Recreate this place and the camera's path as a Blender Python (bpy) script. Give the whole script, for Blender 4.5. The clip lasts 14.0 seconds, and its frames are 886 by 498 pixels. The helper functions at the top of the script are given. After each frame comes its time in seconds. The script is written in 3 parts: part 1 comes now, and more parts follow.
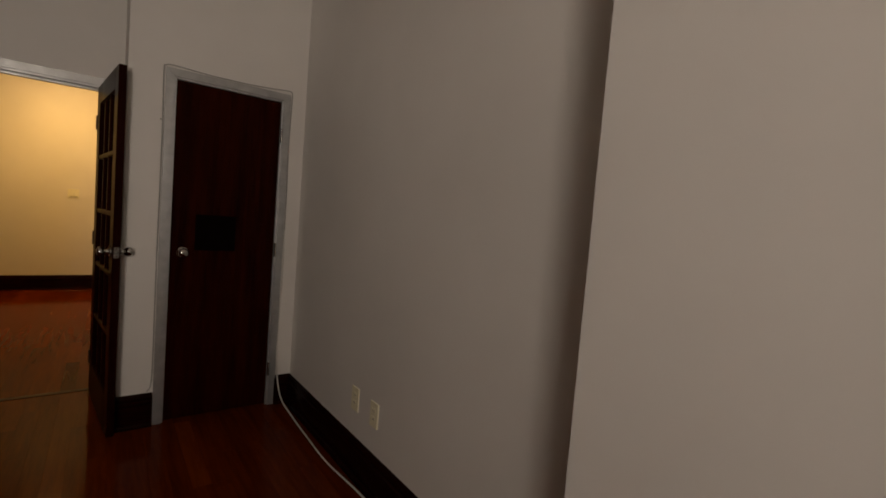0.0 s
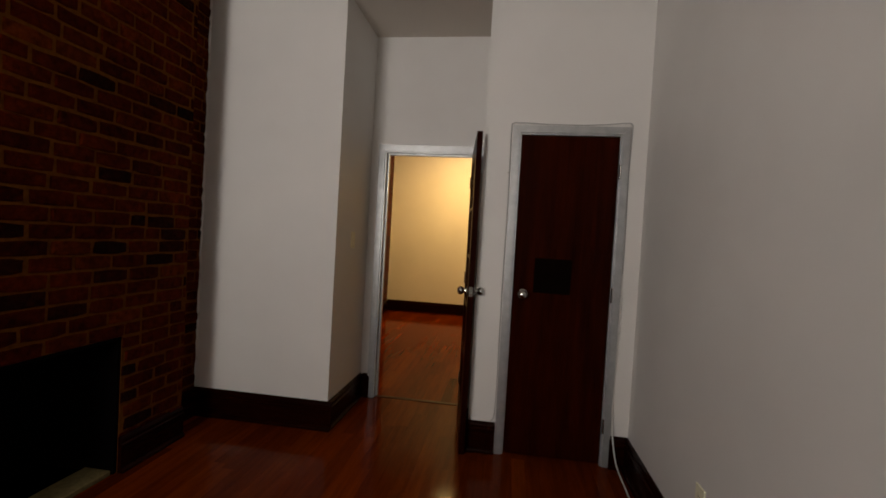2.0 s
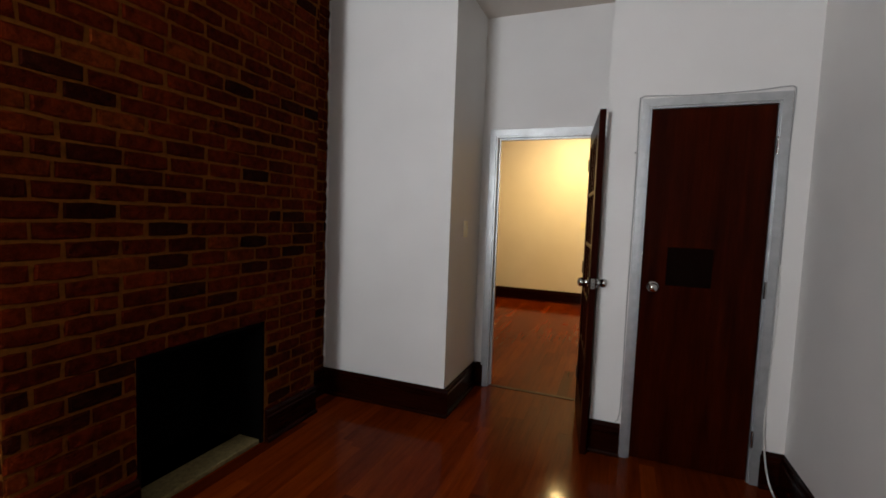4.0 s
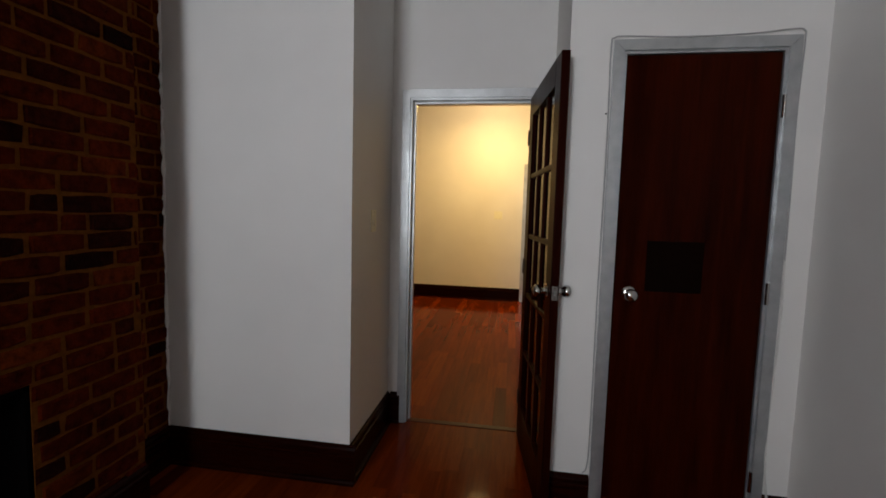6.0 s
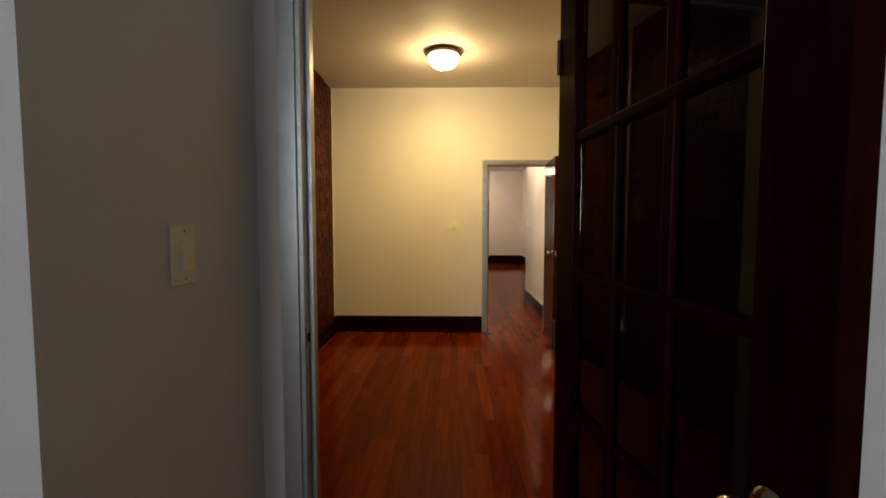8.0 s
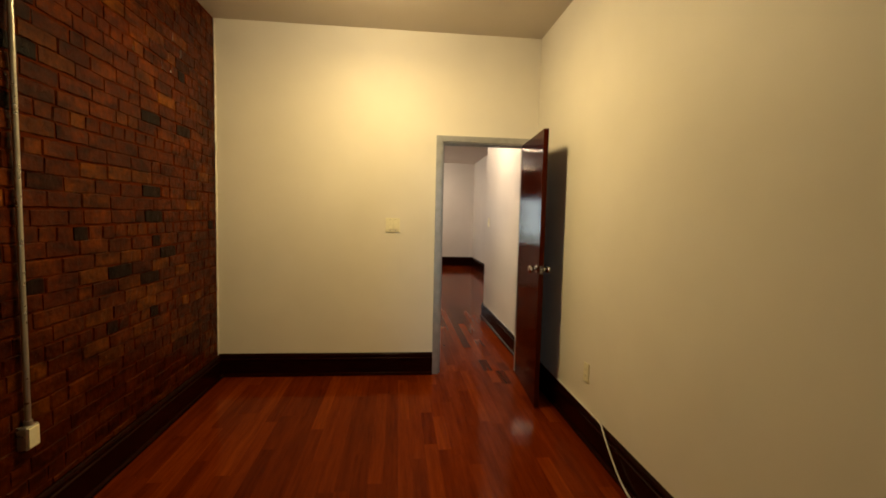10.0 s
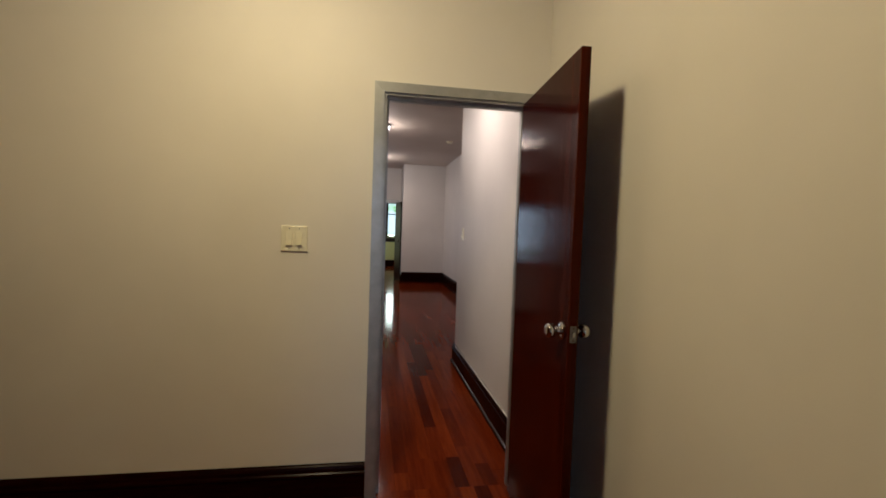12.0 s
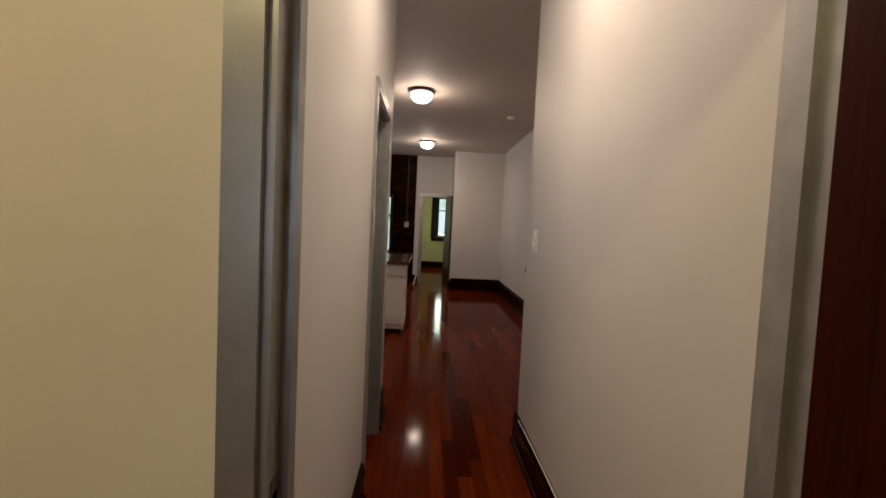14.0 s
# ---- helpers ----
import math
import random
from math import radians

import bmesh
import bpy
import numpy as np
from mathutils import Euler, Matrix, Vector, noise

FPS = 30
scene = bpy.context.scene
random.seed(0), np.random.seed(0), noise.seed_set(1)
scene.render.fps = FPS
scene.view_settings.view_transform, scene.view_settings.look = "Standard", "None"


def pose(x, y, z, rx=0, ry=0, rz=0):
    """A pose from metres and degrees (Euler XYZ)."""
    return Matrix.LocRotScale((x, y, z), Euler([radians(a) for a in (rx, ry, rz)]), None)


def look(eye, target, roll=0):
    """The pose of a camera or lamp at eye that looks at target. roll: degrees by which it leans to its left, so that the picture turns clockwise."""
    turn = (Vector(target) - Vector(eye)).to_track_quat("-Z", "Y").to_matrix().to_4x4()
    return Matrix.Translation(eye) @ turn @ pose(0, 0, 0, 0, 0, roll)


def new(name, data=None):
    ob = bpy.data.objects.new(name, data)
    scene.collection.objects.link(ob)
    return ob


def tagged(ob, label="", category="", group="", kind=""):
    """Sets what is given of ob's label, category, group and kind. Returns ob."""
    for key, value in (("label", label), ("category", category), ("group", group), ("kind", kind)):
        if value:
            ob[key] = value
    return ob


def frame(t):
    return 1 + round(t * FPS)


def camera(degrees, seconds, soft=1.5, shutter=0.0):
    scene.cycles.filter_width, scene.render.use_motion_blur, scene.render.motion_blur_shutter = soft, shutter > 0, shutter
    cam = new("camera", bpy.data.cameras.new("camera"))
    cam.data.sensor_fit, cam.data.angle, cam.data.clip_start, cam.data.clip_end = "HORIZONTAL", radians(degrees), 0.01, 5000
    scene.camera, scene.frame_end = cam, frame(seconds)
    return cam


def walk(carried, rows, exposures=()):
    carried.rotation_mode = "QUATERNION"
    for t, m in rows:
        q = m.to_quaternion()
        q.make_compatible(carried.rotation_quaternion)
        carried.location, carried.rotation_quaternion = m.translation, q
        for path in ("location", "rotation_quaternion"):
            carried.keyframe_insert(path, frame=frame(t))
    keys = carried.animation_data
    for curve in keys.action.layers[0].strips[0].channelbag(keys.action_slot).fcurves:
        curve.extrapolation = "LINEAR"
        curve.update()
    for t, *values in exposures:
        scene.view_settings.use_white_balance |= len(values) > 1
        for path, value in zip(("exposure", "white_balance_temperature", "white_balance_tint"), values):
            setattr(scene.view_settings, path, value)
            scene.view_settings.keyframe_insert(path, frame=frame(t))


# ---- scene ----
cam = camera(89.5, 14.0, soft=1.7)
PATH = [
    (0, (1.139, -3.766, 1.334), (2.347, -2.176, 1.215), 4.6),
    (0.5, (1.208, -3.688, 1.306), (2.042, -1.872, 1.22), 3.9),
    (1, (1.272, -3.582, 1.335), (1.791, -1.651, 1.278), 4.0),
    (1.5, (1.337, -3.56, 1.344), (1.463, -1.564, 1.287), 2.5),
    (2, (1.4, -3.57, 1.358), (1.115, -1.591, 1.306), 3.3),
    (2.5, (1.401, -3.578, 1.36), (0.764, -1.683, 1.309), 3.5),
    (2.7, (1.383, -3.584, 1.359), (0.649, -1.724, 1.312), 3.5),
    (4.8, (1.203, -3.317, 1.4), (0.53, -1.442, 1.224), 0.3),
    (5, (1.155, -3.238, 1.373), (0.608, -1.32, 1.225), 0.4),
    (5.5, (1.092, -2.992, 1.355), (0.72, -1.036, 1.166), 0.8),
    (6, (1.005, -2.718, 1.364), (0.702, -0.748, 1.194), 1.6),
    (6.5, (0.884, -2.389, 1.356), (0.677, -0.406, 1.196), 1.2),
    (7, (0.837, -2.014, 1.356), (0.738, -0.021, 1.215), 0.1),
    (9.3, (0.782, -0.256, 1.393), (0.833, 1.739, 1.271), 1.3),
    (9.5, (0.783, -0.103, 1.394), (0.899, 1.889, 1.258), 1.9),
    (10, (0.827, 0.309, 1.393), (1.029, 2.293, 1.253), 1.3),
    (10.5, (0.874, 0.732, 1.376), (1.142, 2.71, 1.258), 2.3),
    (11, (0.959, 1.143, 1.379), (1.306, 3.109, 1.256), 0.6),
    (11.5, (1.057, 1.537, 1.395), (1.329, 3.514, 1.263), 1.2),
    (12, (1.14, 1.96, 1.392), (1.466, 3.931, 1.3), 2.0),
    (12.5, (1.232, 2.376, 1.39), (1.499, 4.357, 1.324), 0.9),
    (13, (1.286, 2.816, 1.386), (1.455, 4.807, 1.289), 1.4),
    (13.5, (1.327, 3.215, 1.394), (1.522, 5.201, 1.253), 1.3),
    (14, (1.397, 3.644, 1.414), (1.475, 5.64, 1.302), 2.7),
]
EXPOSURES = [
    (0.0, -0.98, 10900, 25),
    (0.5, -0.68, 10700, 25),
    (1.0, -0.42, 10300, 24),
    (2.5, -0.26, 8300, 19),
    (5.0, 0.37, 7350, 16),
    (6.5, -0.36, 7250, 16),
    (7.2, -0.52, 7250, 15),
    (9.3, -0.30, 7350, 9),
    (11.0, -0.75, 5850, 12),
    (12.5, -1.09, 5450, 15),
    (14.0, -1.24, 6050, 14),
]
walk(cam, [(t, look(eye, target, roll)) for t, eye, target, roll in PATH], EXPOSURES)

# ---- light ----
world = bpy.data.worlds.new("sky")
scene.world = world
world.use_nodes = True
_n, _l = world.node_tree.nodes, world.node_tree.links
_sky = _n.new("ShaderNodeTexSky")
_sky.sky_type, _sky.sun_disc = "NISHITA", False
_sky.sun_elevation, _sky.sun_rotation = radians(35), radians(200)
_l.new(_sky.outputs["Color"], _n["Background"].inputs["Color"])
_n["Background"].inputs["Strength"].default_value = 0.12


def lamp_area(name, m, w, h, watts, colour):
    d = bpy.data.lights.new(name, "AREA")
    d.shape, d.size, d.size_y, d.energy, d.color = "RECTANGLE", w, h, watts, colour
    ob = new(name, d)
    ob.matrix_world = m
    return ob


def lamp_point(name, p, watts, colour, r=0.09):
    d = bpy.data.lights.new(name, "POINT")
    d.energy, d.color, d.shadow_soft_size = watts, colour, r
    ob = new(name, d)
    ob.location = p
    return ob


CEIL = 2.96
DAY, WARM, WARM2 = (0.71, 0.85, 1.0), (1.0, 0.735, 0.30), (1.0, 0.75, 0.52)
lamp_area("window_daylight", look((-0.30, -5.66, 1.85), (1.4, -1.0, 5.2)), 0.8, 1.5, 104, DAY)
lamp_area("window_daylight", look((0.0, 14.2, 1.5), (0.3, 9, 0.8)), 0.9, 1.2, 14, DAY)
lamp_area("window_daylight", look((2.1, 18.05, 1.6), (2.0, 12, 0.9)), 0.6, 1.1, 46, (0.92, 1.0, 0.75))
LAMPS = [(0.70, 3.08, 63, WARM, 0.52, 0.52), (1.27, 8.98, 50, WARM2, 0.6, 0.5), (1.34, 12.2, 40, WARM2, 0.6, 0.5), (1.59, 5.35, 35, WARM2, 0.33, 0.62)]
for _x, _y, _w, _c, _round, _down in LAMPS:
    lamp_point("bulb", (_x, _y, CEIL - 0.13), _w * _round, _c, 0.10)
    _d = lamp_area("bulb_downlight", pose(_x, _y, CEIL - 0.185), 0.22, 0.22, _w * _down, _c)
    _d.data.shape = "DISK"

# ---- materials ----


def mat_nodes(name):
    m = bpy.data.materials.new(name)
    m.use_nodes = True
    nt = m.node_tree
    return m, nt, nt.nodes["Principled BSDF"]


def noise_node(nt, vec, scale, detail=4.0, rough=0.55):
    n = nt.nodes.new("ShaderNodeTexNoise")
    n.inputs["Scale"].default_value, n.inputs["Detail"].default_value = scale, detail
    n.inputs["Roughness"].default_value = rough
    if vec is not None:
        nt.links.new(vec, n.inputs["Vector"])
    return n.outputs["Fac"]


def place(nt, scale=(1, 1, 1)):
    g = nt.nodes.new("ShaderNodeNewGeometry")
    v = nt.nodes.new("ShaderNodeVectorMath")
    v.operation = "MULTIPLY"
    nt.links.new(g.outputs["Position"], v.inputs[0])
    v.inputs[1].default_value = scale
    return v.outputs[0]


def ramp(nt, fac, stops):
    r = nt.nodes.new("ShaderNodeValToRGB")
    e = r.color_ramp.elements
    while len(e) < len(stops):
        e.new(0.5)
    for k, (p, c) in zip(e, stops):
        k.position, k.color = p, (*c, 1)
    nt.links.new(fac, r.inputs["Fac"])
    return r.outputs["Color"]


def mix(nt, a, b, fac, mode="MIX"):
    n = nt.nodes.new("ShaderNodeMix")
    n.data_type, n.blend_type = "RGBA", mode
    for sock, val in ((n.inputs[6], a), (n.inputs[7], b), (n.inputs[0], fac)):
        if isinstance(val, (int, float)):
            sock.default_value = val
        elif isinstance(val, tuple):
            sock.default_value = (*val, 1)
        else:
            nt.links.new(val, sock)
    return n.outputs[2]


def bump(nt, bsdf, height, strength, dist):
    b = nt.nodes.new("ShaderNodeBump")
    b.inputs["Strength"].default_value, b.inputs["Distance"].default_value = strength, dist
    nt.links.new(height, b.inputs["Height"])
    nt.links.new(b.outputs["Normal"], bsdf.inputs["Normal"])


def math_node(nt, op, a, b):
    n = nt.nodes.new("ShaderNodeMath")
    n.operation = op
    for k, v in ((0, a), (1, b)):
        if isinstance(v, (int, float)):
            n.inputs[k].default_value = v
        else:
            nt.links.new(v, n.inputs[k])
    return n.outputs[0]


def paint(name, c, rough=0.55, wear=0.05):
    """Rolled wall paint: faint roller texture and slow unevenness."""
    m, nt, b = mat_nodes(name)
    p = place(nt)
    big = noise_node(nt, p, 1.3, 3)
    low = tuple(v * (1 - wear * 1.6) for v in c)
    col = ramp(nt, big, [(0.3, low), (0.7, c)])
    smudge = noise_node(nt, p, 9, 5)
    col = mix(nt, col, tuple(v * 0.9 for v in c), ramp(nt, smudge, [(0.6, (0, 0, 0)), (0.8, (wear * 3,) * 3)]))
    nt.links.new(col, b.inputs["Base Color"])
    b.inputs["Roughness"].default_value = rough
    bump(nt, b, noise_node(nt, p, 180, 3), 0.12, 0.002)
    return m


def plain(name, c, rough=0.5, metal=0.0, vary=0.12, scale=30, spec=0.5):
    m, nt, b = mat_nodes(name)
    f = noise_node(nt, place(nt), scale, 4)
    nt.links.new(ramp(nt, f, [(0.3, tuple(v * (1 - vary) for v in c)), (0.7, c)]), b.inputs["Base Color"])
    nt.links.new(ramp(nt, f, [(0.3, (rough * 1.15,) * 3), (0.7, (rough * 0.85,) * 3)]), b.inputs["Roughness"])
    b.inputs["Metallic"].default_value, b.inputs["Specular IOR Level"].default_value = metal, spec
    return m


def wood(name, dark, light, stretch, rough=0.2, coat=0.5, rnd="", spec=0.2, relief=0.02):
    """Stained wood, the grain drawn out along one axis. rnd: 'object' or 'island' for a tone of its own per piece."""
    m, nt, b = mat_nodes(name)
    p = place(nt, stretch)
    shade = None
    if rnd:
        src = nt.nodes.new("ShaderNodeObjectInfo").outputs["Random"] if rnd == "object" else nt.nodes.new("ShaderNodeNewGeometry").outputs["Random Per Island"]
        add = nt.nodes.new("ShaderNodeVectorMath")
        add.operation = "ADD"
        comb = nt.nodes.new("ShaderNodeCombineXYZ")
        for k in range(3):
            nt.links.new(math_node(nt, "MULTIPLY", src, 37.0 + k * 11), comb.inputs[k])
        nt.links.new(p, add.inputs[0])
        nt.links.new(comb.outputs[0], add.inputs[1])
        p, shade = add.outputs[0], src
    grain = noise_node(nt, p, 1.0, 7, 0.62)
    fine = noise_node(nt, p, 5.0, 4, 0.6)
    col = ramp(nt, math_node(nt, "ADD", math_node(nt, "MULTIPLY", grain, 0.75), math_node(nt, "MULTIPLY", fine, 0.25)), [(0.34, dark), (0.66, light)])
    if shade is not None:
        tone = ramp(nt, shade, [(0.0, (0.44, 0.37, 0.34)), (0.04, (0.54, 0.47, 0.44)), (0.07, (0.82, 0.78, 0.75)), (0.35, (0.9, 0.88, 0.86)), (0.6, (1.0, 1.0, 1.0)), (0.85, (1.15, 1.2, 1.2)), (1.0, (1.4, 1.6, 1.6))])
        col = mix(nt, col, tone, 1.0, "MULTIPLY")
    nt.links.new(col, b.inputs["Base Color"])
    wear = noise_node(nt, p, 0.35, 3)
    nt.links.new(ramp(nt, wear, [(0.3, (rough * 0.9,) * 3), (0.75, (rough * 1.12,) * 3)]), b.inputs["Roughness"])
    b.inputs["Specular IOR Level"].default_value = spec
    b.inputs["Coat Weight"].default_value, b.inputs["Coat Roughness"].default_value = coat, rough * 0.6
    bump(nt, b, fine, relief, 0.002)
    if relief > 0.02:
        nt.links.new(b.inputs["Normal"].links[0].from_socket, b.inputs["Coat Normal"])
    return m


def brick_mat(name, stops, rnd, rough):
    m, nt, b = mat_nodes(name)
    src = nt.nodes.new("ShaderNodeObjectInfo").outputs["Random"] if rnd == "object" else nt.nodes.new("ShaderNodeNewGeometry").outputs["Random Per Island"]
    col = ramp(nt, src, stops)
    p = place(nt)
    blot = noise_node(nt, p, 26, 6, 0.65)
    col = mix(nt, col, ramp(nt, blot, [(0.3, (0.35, 0.30, 0.28)), (0.62, (1.3, 1.3, 1.3))]), 0.85, "MULTIPLY")
    wash = noise_node(nt, p, 3.2, 5, 0.65)
    col = mix(nt, col, ramp(nt, wash, [(0.35, (0.6, 0.52, 0.5)), (0.65, (1.3, 1.35, 1.35))]), 0.8, "MULTIPLY")
    patch = noise_node(nt, p, 1.5, 4, 0.6)
    col = mix(nt, col, ramp(nt, patch, [(0.36, (0.62, 0.55, 0.5)), (0.62, (1.2, 1.28, 1.2))]), 0.8, "MULTIPLY")
    if rough < 0.6:
        smear = noise_node(nt, place(nt, (1, 5, 17)), 1.0, 5, 0.6)
        col = mix(nt, col, ramp(nt, smear, [(0.34, (0.30, 0.24, 0.22)), (0.50, (0.95, 0.95, 0.95)), (0.68, (1.5, 1.75, 1.6))]), 0.85, "MULTIPLY")
    grit = noise_node(nt, p, 130, 4, 0.6)
    nt.links.new(col, b.inputs["Base Color"])
    nt.links.new(ramp(nt, grit, [(0.3, (rough * 0.8,) * 3), (0.7, (rough * 1.25,) * 3)]), b.inputs["Roughness"])
    b.inputs["Specular IOR Level"].default_value = 0.015
    if rough < 0.6:
        b.inputs["Coat Weight"].default_value, b.inputs["Coat Roughness"].default_value = 0.13, 0.17
    sealed = rough < 0.6
    lump = noise_node(nt, p, 32 if sealed else 48, 3 if sealed else 5, 0.5)
    relief = math_node(nt, "MULTIPLY", math_node(nt, "ADD", blot, lump), 2.0)
    bump(nt, b, relief if sealed else math_node(nt, "ADD", relief, grit), 0.35 if sealed else 0.75, 0.006)
    glaze = nt.nodes.new("ShaderNodeBump")
    glaze.inputs["Strength"].default_value, glaze.inputs["Distance"].default_value = 0.5, 0.007
    nt.links.new(math_node(nt, "ADD", lump, math_node(nt, "MULTIPLY", blot, 0.35)), glaze.inputs["Height"])
    nt.links.new(glaze.outputs["Normal"], b.inputs["Coat Normal"])
    return m


def mortar_mat(name, c, rough=0.9):
    m, nt, b = mat_nodes(name)
    p = place(nt)
    f = noise_node(nt, p, 40, 6, 0.65)
    nt.links.new(ramp(nt, f, [(0.3, tuple(v * 0.55 for v in c)), (0.7, c)]), b.inputs["Base Color"])
    b.inputs["Roughness"].default_value, b.inputs["Specular IOR Level"].default_value = rough, 0.02
    bump(nt, b, f, 0.6, 0.006)
    return m


def glow(name, c, strength):
    m, nt, b = mat_nodes(name)
    b.inputs["Base Color"].default_value = (0.9, 0.88, 0.82, 1)
    b.inputs["Emission Color"].default_value, b.inputs["Emission Strength"].default_value = (*c, 1), strength
    return m


def glass_mat(name, tint=(0.9, 0.95, 0.93), rough=0.02):
    m, nt, b = mat_nodes(name)
    b.inputs["Base Color"].default_value = (*tint, 1)
    b.inputs["Transmission Weight"].default_value, b.inputs["Roughness"].default_value, b.inputs["IOR"].default_value = 1.0, rough, 1.45
    return m


WHITE = paint("wall_paint", (0.76, 0.74, 0.71))
WHITE_B = paint("cream_wall_paint", (0.86, 0.825, 0.75))
# the warm tint holds the reddish light bounced up from the floor
CEIL_M = paint("ceiling_paint", (0.68, 0.61, 0.54), 0.7)
YELLOW = paint("pale_yellow_paint", (0.80, 0.78, 0.46))
REDS_A = [(0.0, (0.014, 0.0024, 0.0010)), (0.10, (0.024, 0.0032, 0.0010)), (0.2, (0.050, 0.0050, 0.0010)), (0.6, (0.066, 0.0066, 0.0012)), (0.88, (0.080, 0.0092, 0.0016)), (1.0, (0.104, 0.0170, 0.003))]
REDS_B = [(0.0, (0.008, 0.0012, 0.0003)), (0.04, (0.012, 0.0018, 0.0003)), (0.07, (0.050, 0.0066, 0.0006)), (0.5, (0.066, 0.0098, 0.0008)), (0.85, (0.080, 0.0142, 0.0011)), (1.0, (0.112, 0.028, 0.0026))]
# brick reds cut down to put the shade of a backlit wall into the colour
REDS_BACKLIT = [(0.0, (0.006, 0.001, 0.0004)), (0.4, (0.020, 0.0034, 0.0007)), (1.0, (0.040, 0.0076, 0.0013))]
BRICK_BACKLIT = brick_mat("backlit_glazed_brick", REDS_BACKLIT, "island", 0.34)
BRICK_A, BRICK_A2 = brick_mat("old_red_brick", REDS_A, "object", 0.75), brick_mat("old_red_brick_far", REDS_A, "island", 0.75)
BRICK_B, BRICK_B2 = brick_mat("sealed_red_brick", REDS_B, "object", 0.34), brick_mat("sealed_red_brick_far", REDS_B, "island", 0.34)
MORTAR_A, MORTAR_B = mortar_mat("tan_mortar", (0.150, 0.048, 0.0080)), mortar_mat("dark_red_mortar", (0.092, 0.0145, 0.0016), 0.8)
PLANK, PLANK2 = wood("cherry_plank", (0.080, 0.0094, 0.0011), (0.140, 0.0200, 0.0021), (34, 2.2, 34), 0.10, 0.02, "object", 0.025, 0.006), wood("cherry_plank_far", (0.080, 0.0094, 0.0011), (0.140, 0.0200, 0.0021), (34, 2.2, 34), 0.10, 0.02, "island", 0.025, 0.006)
SUBFLOOR = plain("dark_gap", (0.02, 0.008, 0.005), 0.8)
SKIRT = wood("mahogany_skirting", (0.006, 0.0008, 0.0003), (0.018, 0.0024, 0.0006), (6, 6, 60), 0.24, 0.035, spec=0.04)
DOORWOOD = wood("mahogany_door", (0.010, 0.0008, 0.0002), (0.036, 0.0040, 0.0006), (18, 18, 1.3), 0.25, 0.012, spec=0.02)
DOOR_GLOSS = wood("polished_mahogany_door", (0.020, 0.0017, 0.0003), (0.056, 0.0060, 0.0008), (26, 26, 1.0), 0.09, 0.10, spec=0.02, relief=0.22)
FRENCH = wood("french_door_mahogany", (0.009, 0.0009, 0.0003), (0.026, 0.0025, 0.0006), (26, 26, 1.6), 0.32, 0.0, spec=0.03)
DARKWOOD = wood("dark_walnut", (0.010, 0.005, 0.003), (0.025, 0.012, 0.007), (26, 26, 1.6), 0.3, 0.1)
STEEL = plain("galvanised_frame", (0.48, 0.49, 0.49), 0.38, 0.66, 0.2, 14)
LATCH = plain("worn_latch_metal", (0.22, 0.20, 0.18), 0.5, 0.8, 0.3)
CHROME = plain("satin_chrome", (0.52, 0.51, 0.49), 0.14, 1.0, 0.06)
BRONZE = plain("oiled_bronze", (0.10, 0.07, 0.05), 0.4, 0.8)
IVORY = plain("ivory_plastic", (0.90, 0.86, 0.65), 0.3)
SCREW = plain("screw_metal", (0.42, 0.40, 0.33), 0.4, 0.6)
WIRE = plain("white_cable", (0.68, 0.66, 0.62), 0.5)
BLACK = plain("black_plate", (0.0040, 0.0016, 0.0010), 0.8, spec=0.01)
# soot of the firebox; on wall_living_brick this black stands for backlit shade
SOOT_AND_SHADE = mortar_mat("soot_and_shade", (0.003, 0.0022, 0.002))
HEARTH = mortar_mat("tan_hearth_stone", (0.20, 0.15, 0.07))
PIPE_M = plain("galvanised_conduit", (0.55, 0.53, 0.48), 0.3, 0.8)
CABINET = plain("white_cabinet", (0.83, 0.81, 0.77), 0.4, 0, 0.05)
COUNTER = wood("counter_brown", (0.03, 0.014, 0.009), (0.08, 0.035, 0.02), (9, 9, 9), 0.2, 0.4)
PANE = glass_mat("clear_glass")
# dark tint stands for the unlit gap seen through the open leaf's panes
PANE_DIM = glass_mat("gap_shade_glass", (0.13, 0.10, 0.07))
SHADE = glow("frosted_lamp_glass", (1.0, 0.90, 0.72), 20.0)
SHADE2 = glow("frosted_lamp_glass_cool", (1.0, 0.93, 0.84), 16.0)

# ---- mesh helpers ----


def box(bm, x0, x1, y0, y1, z0, z1, bevel=0.0):
    v = [bm.verts.new((x, y, z)) for x in (x0, x1) for y in (y0, y1) for z in (z0, z1)]
    f = [bm.faces.new([v[k] for k in q]) for q in ((0, 1, 3, 2), (4, 6, 7, 5), (0, 4, 5, 1), (2, 3, 7, 6), (0, 2, 6, 4), (1, 5, 7, 3))]
    if bevel:
        bmesh.ops.bevel(bm, geom=list({e for q in f for e in q.edges}), offset=bevel, segments=2, affect="EDGES", profile=0.5)
    return bm


def boxed(*boxes, bevel=0.0):
    bm = bmesh.new()
    for b in boxes:
        box(bm, *b, bevel=bevel)
    return bm


def finish(bm, name, mat, smooth=False):
    bmesh.ops.recalc_face_normals(bm, faces=bm.faces)
    me = bpy.data.meshes.new(name)
    bm.to_mesh(me)
    bm.free()
    for m in (mat if isinstance(mat, (list, tuple)) else [mat]):
        me.materials.append(m)
    if smooth:
        for p in me.polygons:
            p.use_smooth = True
        me.set_sharp_from_angle(angle=radians(40))
    return me


def part(name, bm, mat, parent, label="", smooth=False):
    ob = new(name, finish(bm, name, mat, smooth))
    ob.parent = parent
    return tagged(ob, label)


